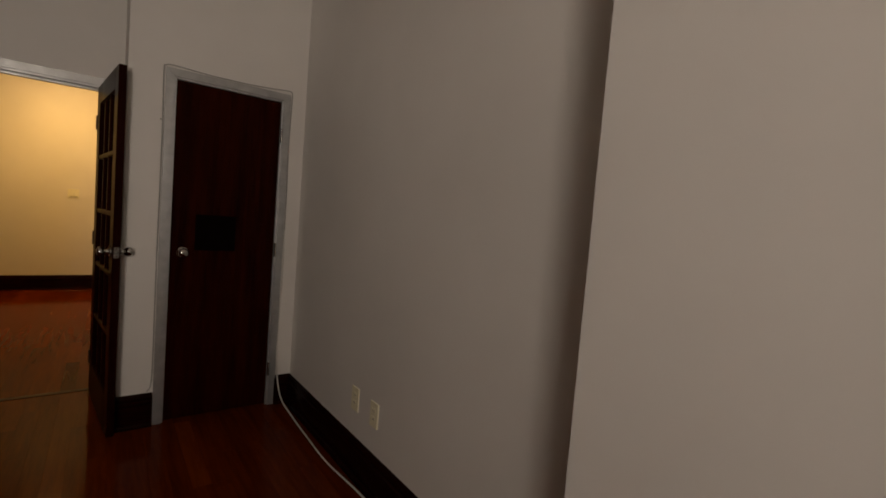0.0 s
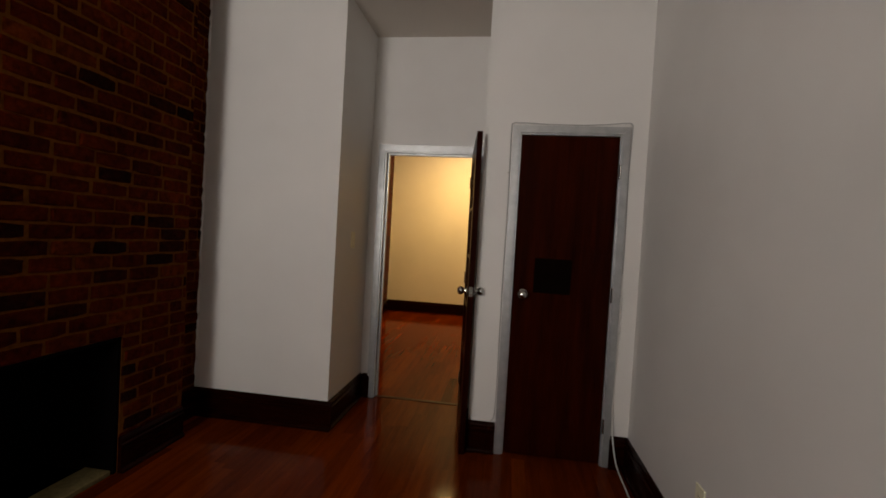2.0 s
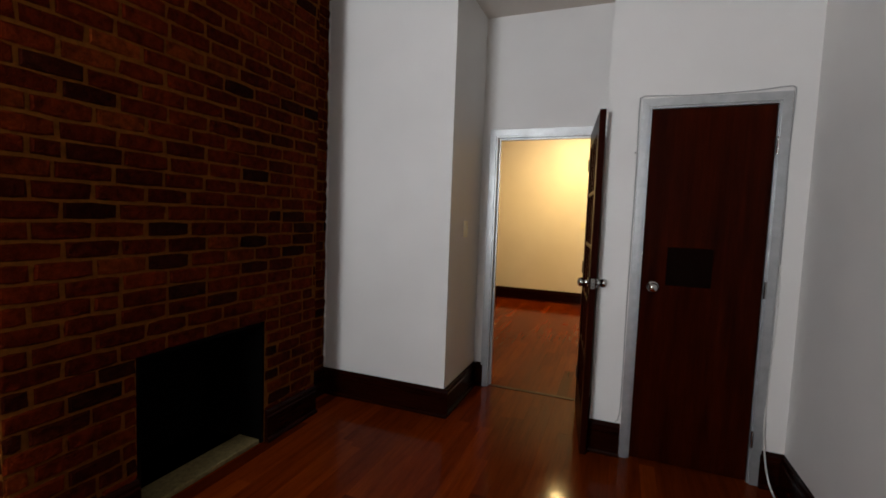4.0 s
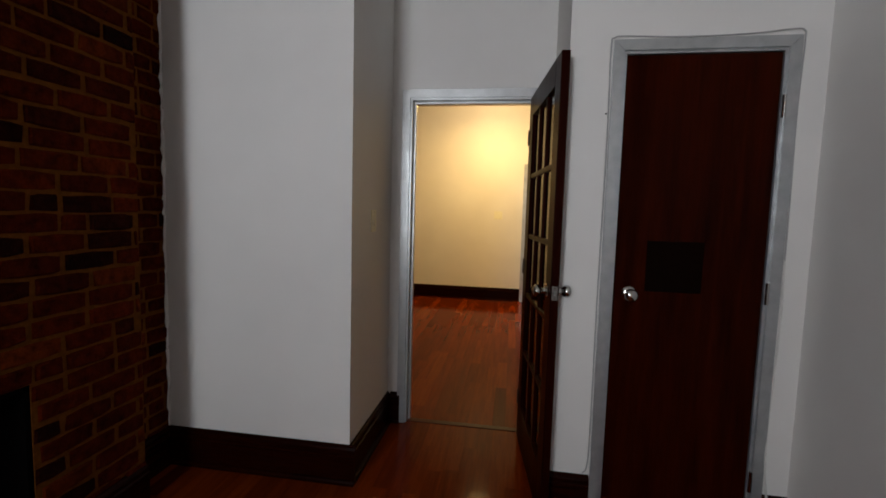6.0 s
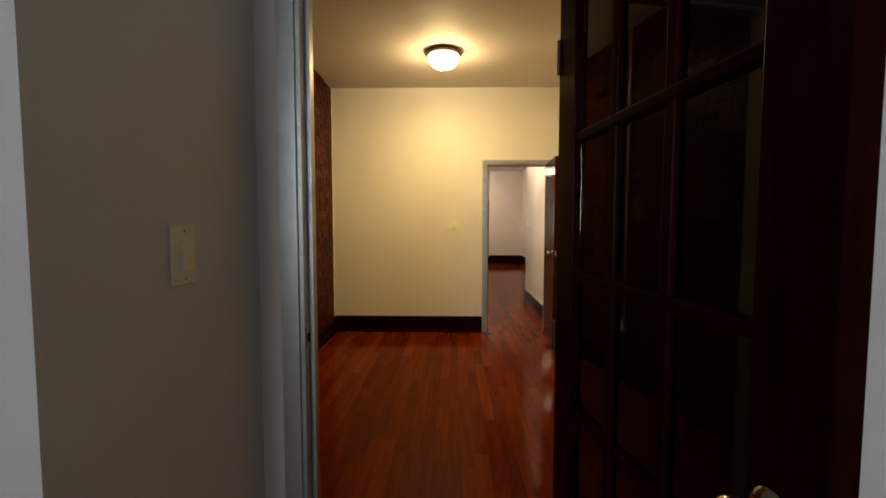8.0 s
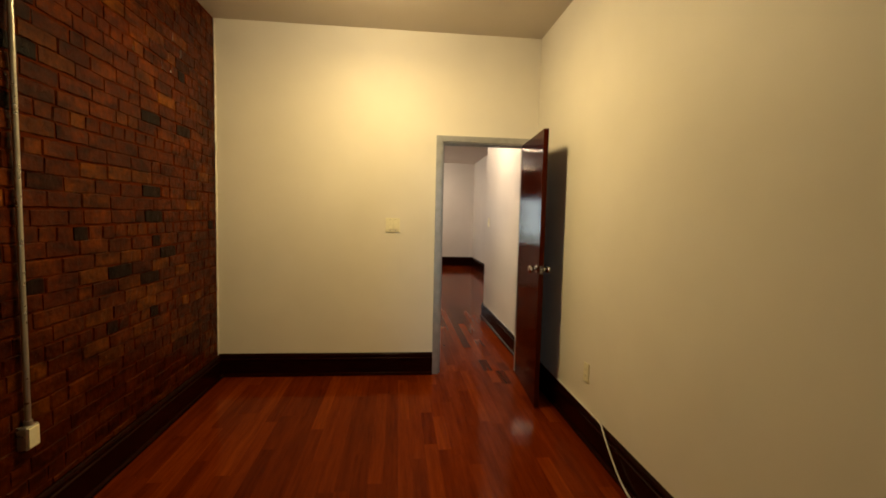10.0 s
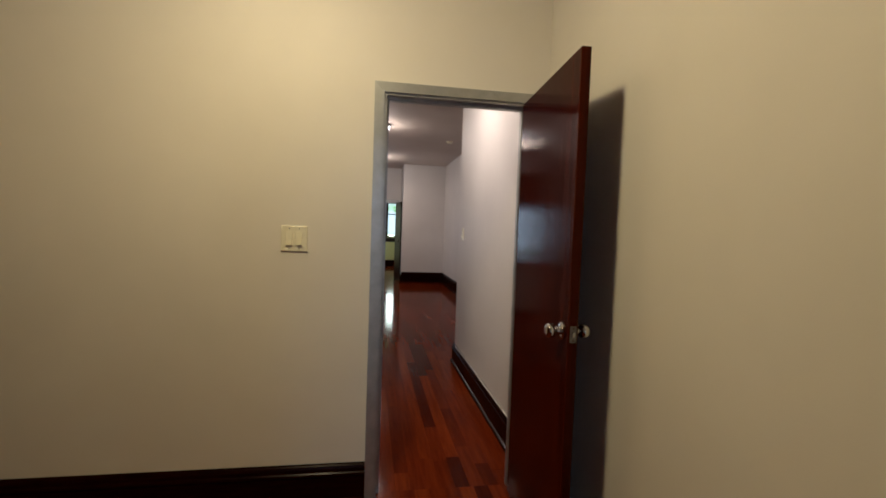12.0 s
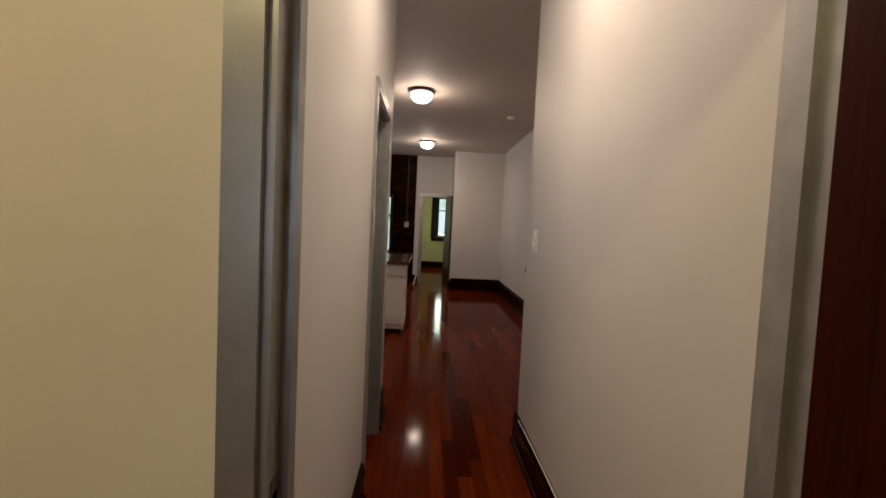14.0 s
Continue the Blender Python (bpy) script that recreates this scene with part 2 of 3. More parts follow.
def thing(name, bm, mat, label, category, kind="", group="", smooth=False):
    return tagged(new(name, finish(bm, name, mat, smooth) if bm else None), label, category, group, kind)


def lathe(profile, seg=24, axis="z", at=(0, 0, 0)):
    """A turned solid: (radius, height) pairs round an axis."""
    bm = bmesh.new()
    rings = []
    for r, h in profile:
        ring = []
        for k in range(seg):
            a = 2 * math.pi * k / seg
            p = (r * math.cos(a), r * math.sin(a), h)
            if axis == "x":
                p = (h, p[0], p[1])
            elif axis == "y":
                p = (p[0], h, p[1])
            ring.append(bm.verts.new(Vector(p) + Vector(at)))
        rings.append(ring)
    for a, b in zip(rings, rings[1:]):
        for k in range(seg):
            bm.faces.new((a[k], a[(k + 1) % seg], b[(k + 1) % seg], b[k]))
    bm.faces.new(rings[0])
    bm.faces.new(rings[-1])
    return bm


def tube(points, r, seg=8):
    """A bent rod through points."""
    bm = bmesh.new()
    pts = [Vector(p) for p in points]
    rings = []
    for k, p in enumerate(pts):
        d = (pts[min(k + 1, len(pts) - 1)] - pts[max(k - 1, 0)]).normalized()
        u = d.cross(Vector((0.31, 0.22, 0.93))).normalized()
        w = d.cross(u)
        rings.append([bm.verts.new(p + r * (math.cos(2 * math.pi * s / seg) * u + math.sin(2 * math.pi * s / seg) * w)) for s in range(seg)])
    for a, b in zip(rings, rings[1:]):
        for s in range(seg):
            bm.faces.new((a[s], a[(s + 1) % seg], b[(s + 1) % seg], b[s]))
    bm.faces.new(rings[0])
    bm.faces.new(rings[-1])
    return bm


def curve_through(pts, n=8):
    """Points along a smooth line through the given ones."""
    pts = [Vector(p) for p in pts]
    out = []
    for k in range(len(pts) - 1):
        p0, p1, p2, p3 = pts[max(k - 1, 0)], pts[k], pts[k + 1], pts[min(k + 2, len(pts) - 1)]
        for s in range(n):
            u = s / n
            out.append(0.5 * (2 * p1 + (p2 - p0) * u + (2 * p0 - 5 * p1 + 4 * p2 - p3) * u * u + (3 * p1 - p0 - 3 * p2 + p3) * u**3))
    return out + [pts[-1]]


def wall_with_hole(axis, a0, a1, t0, t1, z1, holes):
    """Boxes of a wall that runs along an axis from a0 to a1, t0 to t1 thick, with holes (from, to, bottom, top)."""
    cuts, at = [], a0
    for h0, h1, b, t in holes:
        cuts += [(at, h0, 0, z1), (h0, h1, t, z1)] + ([(h0, h1, 0, b)] if b > 0 else [])
        at = h1
    cuts.append((at, a1, 0, z1))
    return [(p, q, t0, t1, b, t) if axis == "x" else (t0, t1, p, q, b, t) for p, q, b, t in cuts if q > p]


def wall(name, boxes, mat, label):
    return thing(name, boxed(*boxes), mat, label, "wall", "structure")


# ---- structure ----
D1, D2, DC, DH, D3 = (0.365, 1.14), (1.195, 1.94), (1.434, 2.052), (5.90, 6.56), (1.28, 1.85)
HEAD = 2.04
wall("wall_a_nook", [(-0.74, 0.25, -0.683, 0.0, 0, CEIL)], WHITE, "white painted plaster boxed-out wall beside the doorway")
wall("wall_a_b", wall_with_hole("x", -0.74, 2.4, 0.0, 0.10, CEIL, [(*D1, 0, HEAD)]), WHITE, "off-white painted wall with a doorway between two rooms")
wall("wall_closet_front", wall_with_hole("x", 1.215, 2.2, -0.71, -0.61, CEIL, [(*DC, 0, HEAD + 0.004)]), WHITE, "white painted closet wall around a narrow door")
wall("wall_closet_side", [(1.215, 1.30, -0.61, 0.0, 0, CEIL)], WHITE, "white painted side wall of a closet")
wall("wall_a_right", [(2.2, 2.4, -3.225, 0.0, 0, CEIL)], WHITE, "smooth white painted long side wall")
wall("wall_a_pier", [(1.92, 2.4, -5.6, -3.225, 0, CEIL)], WHITE, "smooth white painted projecting wall pier")
wall("wall_a_back", wall_with_hole("x", -1.1, 2.4, -5.8, -5.6, CEIL, [(-0.70, 0.10, 0.95, 2.65)]), WHITE, "white painted outer wall with a window")
wall("wall_a_left", wall_with_hole("y", -5.6, 0.10, -1.1, -0.752, CEIL, [(-2.235, -1.476, 0, 0.736)]), MORTAR_A, "exposed old red brick party wall with tan mortar")
wall("wall_b_left", [(-1.1, -0.668, 0.10, 3.872, 0, CEIL), (-1.1, -0.684, 3.872, 4.21, 0, CEIL)], MORTAR_B, "sealed glossy red-brown exposed brick party wall")
wall("wall_b_right", [(2.045, 2.4, 0.10, 4.21, 0, CEIL)], WHITE_B, "cream painted smooth plaster side wall")
wall("wall_b_door", wall_with_hole("x", -1.1, 2.4, 4.21, 4.32, CEIL, [(*D2, 0, HEAD)]), WHITE_B, "cream painted plaster wall with a doorway")
wall("wall_hall_left", wall_with_hole("y", 4.32, 6.92, 1.01, 1.12, CEIL, [(*DH, 0, 2.06)]), WHITE, "white painted hallway wall with a doorway")
wall("wall_hall_right", [(2.05, 2.4, 4.32, 6.50, 0, CEIL)], WHITE, "white painted hallway wall ending at an outer corner")
wall("wall_living_near_right", [(2.4, 3.0, 6.30, 6.50, 0, CEIL)], WHITE, "white painted living room wall")
wall("wall_living_near_left", [(-0.7, 1.01, 6.80, 6.92, 0, CEIL)], WHITE, "white painted kitchen wall")
wall("wall_bath_left", [(-1.1, -0.7, 4.32, 14.1, 0, CEIL)], WHITE, "white painted party wall")
wall("wall_living_right", [(3.0, 3.2, 6.30, 18.2, 0, CEIL)], WHITE, "white painted living room side wall")
wall("wall_living_far_box", [(1.95, 3.0, 13.21, 13.31, 0, CEIL), (1.95, 2.05, 13.31, 14.1, 0, CEIL)], WHITE, "white painted boxed-out wall of the living room")
wall("wall_living_far", wall_with_hole("x", 1.12, 3.0, 14.1, 14.2, CEIL, [(*D3, 0, 2.05)]), WHITE, "white painted wall with a far doorway")
# near-black base: the shade against window_2 is put into the colour
wall("wall_living_brick", wall_with_hole("x", -1.1, 1.12, 14.1, 14.4, CEIL, [(-0.45, 0.57, 0.7, 2.03)]), SOOT_AND_SHADE, "backlit exposed brick wall beside a bright window, coloured dark for the shade")
wall("wall_extension_left", [(1.0, 1.12, 14.4, 18.2, 0, CEIL)], YELLOW, "pale yellow painted wall of the far room")
wall("wall_extension_back", wall_with_hole("x", 1.0, 3.2, 18.0, 18.2, CEIL, [(1.74, 2.36, 1.02, 2.25)]), YELLOW, "pale yellow painted far wall with a window")
thing("ceiling", boxed((-1.1, 3.2, -5.8, 18.2, CEIL, CEIL + 0.15)), CEIL_M, "off-white painted plaster ceiling", "ceiling", "structure")

# chimney breast with its firebox: jambs, lintel zone and back
FY0, FY1, FZ, CX = -2.235, -1.476, 0.736, -0.592
chimney = wall("chimney_breast", [(-0.752, CX, -2.69, FY0, 0, CEIL), (-0.752, CX, FY1, -1.012, 0, CEIL), (-0.752, CX, FY0, FY1, FZ, CEIL)], MORTAR_A,
               "exposed brick chimney breast with an open fireplace")
chimney["category"] = "fireplace"
part("firebox", boxed((-1.06, CX - 0.003, FY0, FY0 + 0.02, 0, FZ), (-1.06, CX - 0.003, FY1 - 0.02, FY1, 0, FZ), (-1.06, -1.04, FY0, FY1, 0, FZ), (-1.06, CX - 0.003, FY0, FY1, FZ - 0.02, FZ)), SOOT_AND_SHADE, chimney, "sooty black fireplace lining")
part("hearth_slab", boxed((-0.755, -0.60, FY0 + 0.021, FY1 - 0.03, 0.0, 0.028), bevel=0.006), HEARTH, chimney, "worn tan hearth slab")


# ---- skirting ----
def skirting(x0, y0, x1, y1, nx, ny, h=0.195):
    """A moulded skirting board along a wall from one end to the other; n points into the room."""
    prof = [(0, 0), (0.036, 0), (0.036, 0.012), (0.030, 0.022), (0.021, 0.026), (0.021, h - 0.062), (0.025, h - 0.056), (0.025, h - 0.044), (0.018, h - 0.038),
            (0.018, h - 0.022), (0.013, h - 0.010), (0.007, h - 0.004), (0.006, h), (0, h)]
    bm = bmesh.new()
    rings = [[bm.verts.new((x + nx * d, y + ny * d, z)) for d, z in prof] for x, y in ((x0, y0), (x1, y1))]
    n = len(prof)
    for k in range(n):
        bm.faces.new((rings[0][k], rings[0][(k + 1) % n], rings[1][(k + 1) % n], rings[1][k]))
    bm.faces.new(rings[0])
    bm.faces.new(rings[1])
    return thing("baseboard", bm, SKIRT, "dark mahogany moulded skirting board along the wall", "baseboard", "structure")


E = 0.034
for s in [(-0.74, -0.683, 0.25 + E, -0.683, 0, -1), (0.25, -0.683, 0.25, 0.0, 1, 0), (0.27, 0.0, 0.333, 0.0, 0, -1), (1.215, -0.71, 1.388, -0.71, 0, -1), (2.09, -0.71, 2.2, -0.71, 0, -1),
          (2.2, -3.225, 2.2, -0.71, -1, 0), (1.92, -5.6, 1.92, -3.225, -1, 0), (1.92, -3.225, 2.2, -3.225, 0, 1), (1.215, -0.71, 1.215, 0.0, -1, 0), (-0.75, -1.012, -0.75, -0.683, 1, 0),
          (CX, -1.476, CX, -1.012, 1, 0), (CX, -2.69, CX, -2.235, 1, 0),
          (-0.659, 0.10, -0.659, 4.21, 1, 0), (-0.67, 4.21, 1.148, 4.21, 0, -1), (2.045, 0.10, 2.045, 4.21, -1, 0), (1.99, 4.21, 2.045, 4.21, 0, -1), (1.18, 0.10, 2.045, 0.10, 0, 1), (-0.67, 0.10, 0.32, 0.10, 0, 1),
          (1.12, 4.32, 1.12, 5.85, 1, 0), (1.12, 6.61, 1.12, 6.92, 1, 0), (2.05, 4.32, 2.05, 6.50 + E, -1, 0), (2.05, 6.50, 3.0, 6.50, 0, 1, 0.26), (3.0, 6.50, 3.0, 13.21, -1, 0, 0.26), (1.95, 13.21, 3.0, 13.21, 0, -1, 0.26),
          (1.95, 13.21, 1.95, 14.1, -1, 0), (1.12, 14.1, 1.23, 14.1, 0, -1), (1.12, 18.0, 3.0, 18.0, 0, -1), (1.12, 14.4, 1.12, 18.0, 1, 0)]:
    skirting(*s)


# ---- doors ----
def door_frame(name, a0, a1, top, face, back, w, axis="x", out=-1):
    """A pressed-metal frame: mitred casing on the face, lining through the wall, and a stop."""
    th = 0.016
    root = thing(name, None, None, "grey galvanised metal door frame with mitred corners", "door frame", "structure")

    def at(a, t, z):
        return (a, t, z) if axis == "x" else (t, a, z)

    def prism(poly, t0, t1):
        bm = bmesh.new()
        r0, r1 = [bm.verts.new(at(a, t0, z)) for a, z in poly], [bm.verts.new(at(a, t1, z)) for a, z in poly]
        for k in range(len(poly)):
            bm.faces.new((r0[k], r0[(k + 1) % len(poly)], r1[(k + 1) % len(poly)], r1[k]))
        bm.faces.new(r0)
        bm.faces.new(r1)
        return bm

    for f, o in ((face, out), (back, -out)):
        part("casing", prism([(a0 - w, 0), (a0, 0), (a0, top - 0.0012), (a0 - w, top + w - 0.0012)], f, f + o * th), STEEL, root)
        part("casing", prism([(a1, 0), (a1 + w, 0), (a1 + w, top + w - 0.0012), (a1, top - 0.0012)], f, f + o * th), STEEL, root)
        part("casing", prism([(a0, top), (a1, top), (a1 + w, top + w), (a0 - w, top + w)], f, f + o * th), STEEL, root)
    lo, hi = min(face, back) - 0.004, max(face, back) + 0.004
    part("lining", prism([(a0, 0), (a0 + 0.012, 0), (a0 + 0.012, top - 0.012), (a0, top)], lo, hi), STEEL, root)
    part("lining", prism([(a1 - 0.012, 0), (a1, 0), (a1, top), (a1 - 0.012, top - 0.012)], lo, hi), STEEL, root)
    part("lining", prism([(a0, top), (a0 + 0.012, top - 0.012), (a1 - 0.012, top - 0.012), (a1, top)], lo, hi), STEEL, root)
    s0, s1 = face - out * 0.040, face - out * 0.072
    part("stop", prism([(a0 + 0.012, 0), (a0 + 0.026, 0), (a0 + 0.026, top - 0.026), (a0 + 0.012, top - 0.012)], s0, s1), STEEL, root)
    part("stop", prism([(a1 - 0.026, 0), (a1 - 0.012, 0), (a1 - 0.012, top - 0.012), (a1 - 0.026, top - 0.026)], s0, s1), STEEL, root)
    part("stop", prism([(a0 + 0.012, top - 0.012), (a0 + 0.026, top - 0.026), (a1 - 0.026, top - 0.026), (a1 - 0.012, top - 0.012)], s0, s1), STEEL, root)
    return root


door_frame("door_frame", *D1, HEAD, 0.0, 0.10, 0.048)
door_frame("door_frame", *DC, HEAD + 0.004, -0.71, -0.61, 0.043)
door_frame("door_frame", *D2, HEAD + 0.01, 4.21, 4.32, 0.048)
door_frame("door_frame", *DH, 2.06, 1.12, 1.01, 0.05, "y", 1)
door_frame("door_frame", *D3, 2.05, 14.1, 14.2, 0.06)

KNOB = [(0.032, 0.0), (0.0325, 0.004), (0.027, 0.009), (0.0155, 0.012), (0.0135, 0.022), (0.0185, 0.028), (0.0255, 0.036), (0.0280, 0.045), (0.0272, 0.053), (0.0225, 0.060), (0.0140, 0.0645), (0.0050, 0.066)]


def knob(parent, x, y, z, side):
    """A turned door knob on a rosette, standing off a leaf that lies along local x."""
    part("knob", lathe([(r, side * h) for r, h in KNOB], 24, "y", (x, y, z)), CHROME, parent, "round satin chrome door knob", True)


def latch_bolt(parent, w, t, z):
    """The sprung bolt and the two screws of a latch plate, at the edge of a leaf."""
    bolt = boxed((w + 0.001, w + 0.011, t / 2 - 0.006, t / 2 + 0.006, z - 0.009, z + 0.009))
    for v in bolt.verts:
        if v.co.x > w + 0.005 and v.co.y > t / 2:
            v.co.x -= 0.008
    part("latch_bolt", bolt, CHROME, parent, "bevelled metal latch bolt")
    for d in (-0.022, 0.022):
        part("screw", lathe([(0.0035, w + 0.0015), (0.0035, w + 0.0028)], 10, "x", (0, t / 2, z + d)), BRONZE, parent)


def hinges(parent, x, y, heights, r=0.008, mat=None):
    for z in heights:
        part("hinge", lathe([(r, -0.045), (r, 0.045)], 12, "z", (x, y, z)), mat or CHROME, parent, "small metal butt hinge", True)


def french_door():
    """A glazed leaf along local x from the hinge, 36 mm thick, with three by five lites."""
    w, h, t = 0.79, 2.025, 0.036
    root = thing("door_1", None, None, "open mahogany french door with fifteen clear panes", "door", "structure")
    y0, y1, st, tr, br = 0.0, t, 0.108, 0.115, 0.22
    part("stile", boxed((0, st, y0, y1, 0.008, h), bevel=0.003), FRENCH, root)
    part("stile", boxed((w - st, w, y0, y1, 0.008, h), bevel=0.003), FRENCH, root)
    part("rail", boxed((st, w - st, y0, y1, h - tr, h), bevel=0.002), FRENCH, root)
    part("rail", boxed((st, w - st, y0, y1, 0.008, br), bevel=0.002), FRENCH, root)
    x0, x1, z0, z1, m = st, w - st, br, h - tr, 0.026
    for k in (1, 2):
        x = x0 + (x1 - x0) * k / 3
        part("muntin", boxed((x - m / 2, x + m / 2, y0 + 0.004, y1 - 0.004, z0, z1), bevel=0.005), FRENCH, root)
    for k in range(1, 5):
        z = z0 + (z1 - z0) * k / 5
        part("muntin", boxed((x0, x1, y0 + 0.003, y1 - 0.003, z - m / 2, z + m / 2), bevel=0.006), FRENCH, root)
    for i in range(3):
        for k in range(5):
            a, b = x0 + (x1 - x0) * i / 3 + m / 2, x0 + (x1 - x0) * (i + 1) / 3 - m / 2
            c, d = z0 + (z1 - z0) * k / 5 + m / 2, z0 + (z1 - z0) * (k + 1) / 5 - m / 2
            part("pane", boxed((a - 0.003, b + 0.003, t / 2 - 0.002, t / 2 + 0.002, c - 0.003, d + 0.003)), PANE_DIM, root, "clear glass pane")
    knob(root, w - 0.062, y0, 1.03, -1)
    knob(root, w - 0.062, y1, 1.03, 1)
    part("latch_plate", boxed((w - 0.0015, w + 0.002, t / 2 - 0.012, t / 2 + 0.012, 1.0, 1.06), bevel=0.001), LATCH, root, "worn grey metal latch plate")
    latch_bolt(root, w, t, 1.03)
    hinges(root, 0.0, y0 - 0.002, (0.25, 1.05, 1.8), 0.005, BRONZE)
    return root


def slab_door(name, w, h, t, label, side_knobs=(-1, 1), knob_z=1.03, latch=True, mat=None):
    root = thing(name, None, None, label, "door", "structure")
    part("slab", boxed((0, w, 0, t, 0.01, h), bevel=0.003), mat or DOORWOOD, root)
    for s in side_knobs:
        knob(root, w - 0.062, 0 if s < 0 else t, knob_z, s)
    if latch:
        part("latch_plate", boxed((w - 0.0015, w + 0.002, t / 2 - 0.012, t / 2 + 0.012, knob_z - 0.03, knob_z + 0.03), bevel=0.001), LATCH, root, "worn grey metal latch plate")
        latch_bolt(root, w, t, knob_z)
    return root


def angle(dx, dy):
    return math.degrees(math.atan2(dy, dx))


french_door().matrix_world = pose(1.080, -0.024, 0, 0, 0, angle(0.094, -0.785))

closet_door = slab_door("door_2", 0.588, HEAD - 0.012, 0.036, "closed narrow mahogany closet door with a black plate", (1,), 1.03, False)
closet_door.matrix_world = pose(DC[1] - 0.015, -0.672, 0, 0, 0, 180)
part("black_plate", boxed((DC[1] - 0.015 - 1.80, DC[1] - 0.015 - 1.575, 0.0362, 0.040, 1.045, 1.262), bevel=0.0015), BLACK, closet_door, "square matt black plate on the door")
hinges(closet_door, -0.012, 0.048, (0.25, 1.06, 1.815))

leaf_b = slab_door("door_3", 0.755, HEAD, 0.036, "open glossy mahogany slab door with round knobs", mat=DOOR_GLOSS)
leaf_b.matrix_world = pose(1.90, 4.192, 0, 0, 0, angle(1.847 - 1.90, 3.445 - 4.192))
hinges(leaf_b, -0.006, 0.04, (0.25, 1.05, 1.8))
leaf_d = slab_door("door_4", 0.62, 2.04, 0.036, "open dark wooden door at the far doorway", mat=DARKWOOD)
leaf_d.matrix_world = pose(1.815, 14.078, 0, 0, 0, angle(0.10, -0.60))

leaf_e = slab_door("door_5", 0.58, 1.98, 0.03, "open dark wooden door folded back into the far room", (), mat=DARKWOOD, latch=False)
leaf_e.matrix_world = pose(1.292, 14.225, 0, 0, 0, angle(-0.06, 0.58))

# ---- windows ----
BACKDROP = bpy.data.materials.new("garden_light")
BACKDROP.use_nodes = True
_nt = BACKDROP.node_tree
_nt.nodes.remove(_nt.nodes["Principled BSDF"])
_em = _nt.nodes.new("ShaderNodeEmission")
_p = place(_nt)
_c = ramp(_nt, noise_node(_nt, _p, 1.6, 8, 0.7), [(0.34, (0.10, 0.22, 0.06)), (0.42, (0.45, 0.75, 0.35)), (0.50, (0.85, 0.97, 0.95)), (0.6, (0.95, 1.0, 1.0))])
_nt.links.new(_c, _em.inputs["Color"])
_em.inputs["Strength"].default_value = 2.6
_nt.links.new(_em.outputs[0], _nt.nodes["Material Output"].inputs["Surface"])
thing("backdrop", boxed((-4, 8, 24.0, 24.1, -3, 7)), BACKDROP, "bright green garden and hazy sky beyond the windows", "backdrop", "structure")


def window(name, x0, x1, z0, z1, face, depth, inward, mat, label, trim):
    """A sash window in an opening of a wall whose room face is at y = face; inward is the way into the room."""
    root = thing(name, None, None, label, "window", "structure")
    o = -inward
    fr, y = 0.045, face + o * depth * 0.45

    def yb(a, b):
        return (min(a, b), max(a, b))

    f0, f1 = yb(y, y + o * 0.05)
    for n, b in (("window_frame", (x0, x0 + fr, f0, f1, z0, z1)), ("window_frame", (x1 - fr, x1, f0, f1, z0, z1)), ("window_frame", (x0 + fr, x1 - fr, f0, f1, z1 - fr, z1)),
                 ("window_frame", (x0 + fr, x1 - fr, f0, f1, z0, z0 + fr)), ("meeting_rail", (x0 + fr, x1 - fr, f0 + 0.002, f1 - 0.002, (z0 + z1) / 2 + 0.18, (z0 + z1) / 2 + 0.215))):
        part(n, boxed(b, bevel=0.004), mat, root)
    mid = (z0 + z1) / 2 + 0.1975
    for a, b in ((z0 + fr, mid - 0.018), (mid + 0.018, z1 - fr)):
        g = part("pane", boxed((x0 + fr, x1 - fr, (f0 + f1) / 2 - 0.002, (f0 + f1) / 2 + 0.002, a, b)), PANE, root, "clear glass pane")
        g.visible_shadow = False
    s0, s1 = yb(face, face + inward * 0.022)
    for b in ((x0 - trim, x0, s0, s1, z0 - 0.02, z1 + trim), (x1, x1 + trim, s0, s1, z0 - 0.02, z1 + trim), (x0, x1, s0, s1, z1, z1 + trim), (x0 - trim + 0.02, x1 + trim - 0.02, s0, s1, z0 - 0.17, z0 - 0.05)):
        part("window_trim", boxed(b, bevel=0.004), mat, root)
    q0, q1 = yb(y, face + inward * 0.06)
    part("window_sill", boxed((x0 - trim - 0.03, x1 + trim + 0.03, q0, q1, z0 - 0.05, z0 - 0.02), bevel=0.006), mat, root)
    return root


window("window_1", -0.70, 0.10, 0.95, 2.65, -5.6, 0.2, 1, DARKWOOD, "dark wooden sash window letting in daylight", 0.04)
window("window_2", -0.45, 0.57, 0.7, 2.03, 14.1, 0.3, -1, DARKWOOD, "bright sash window beside a brick wall", 0.03)
window("window_3", 1.74, 2.36, 1.02, 2.25, 18.0, 0.2, -1, DARKWOOD, "bright sash window with wide dark wooden casing", 0.2)


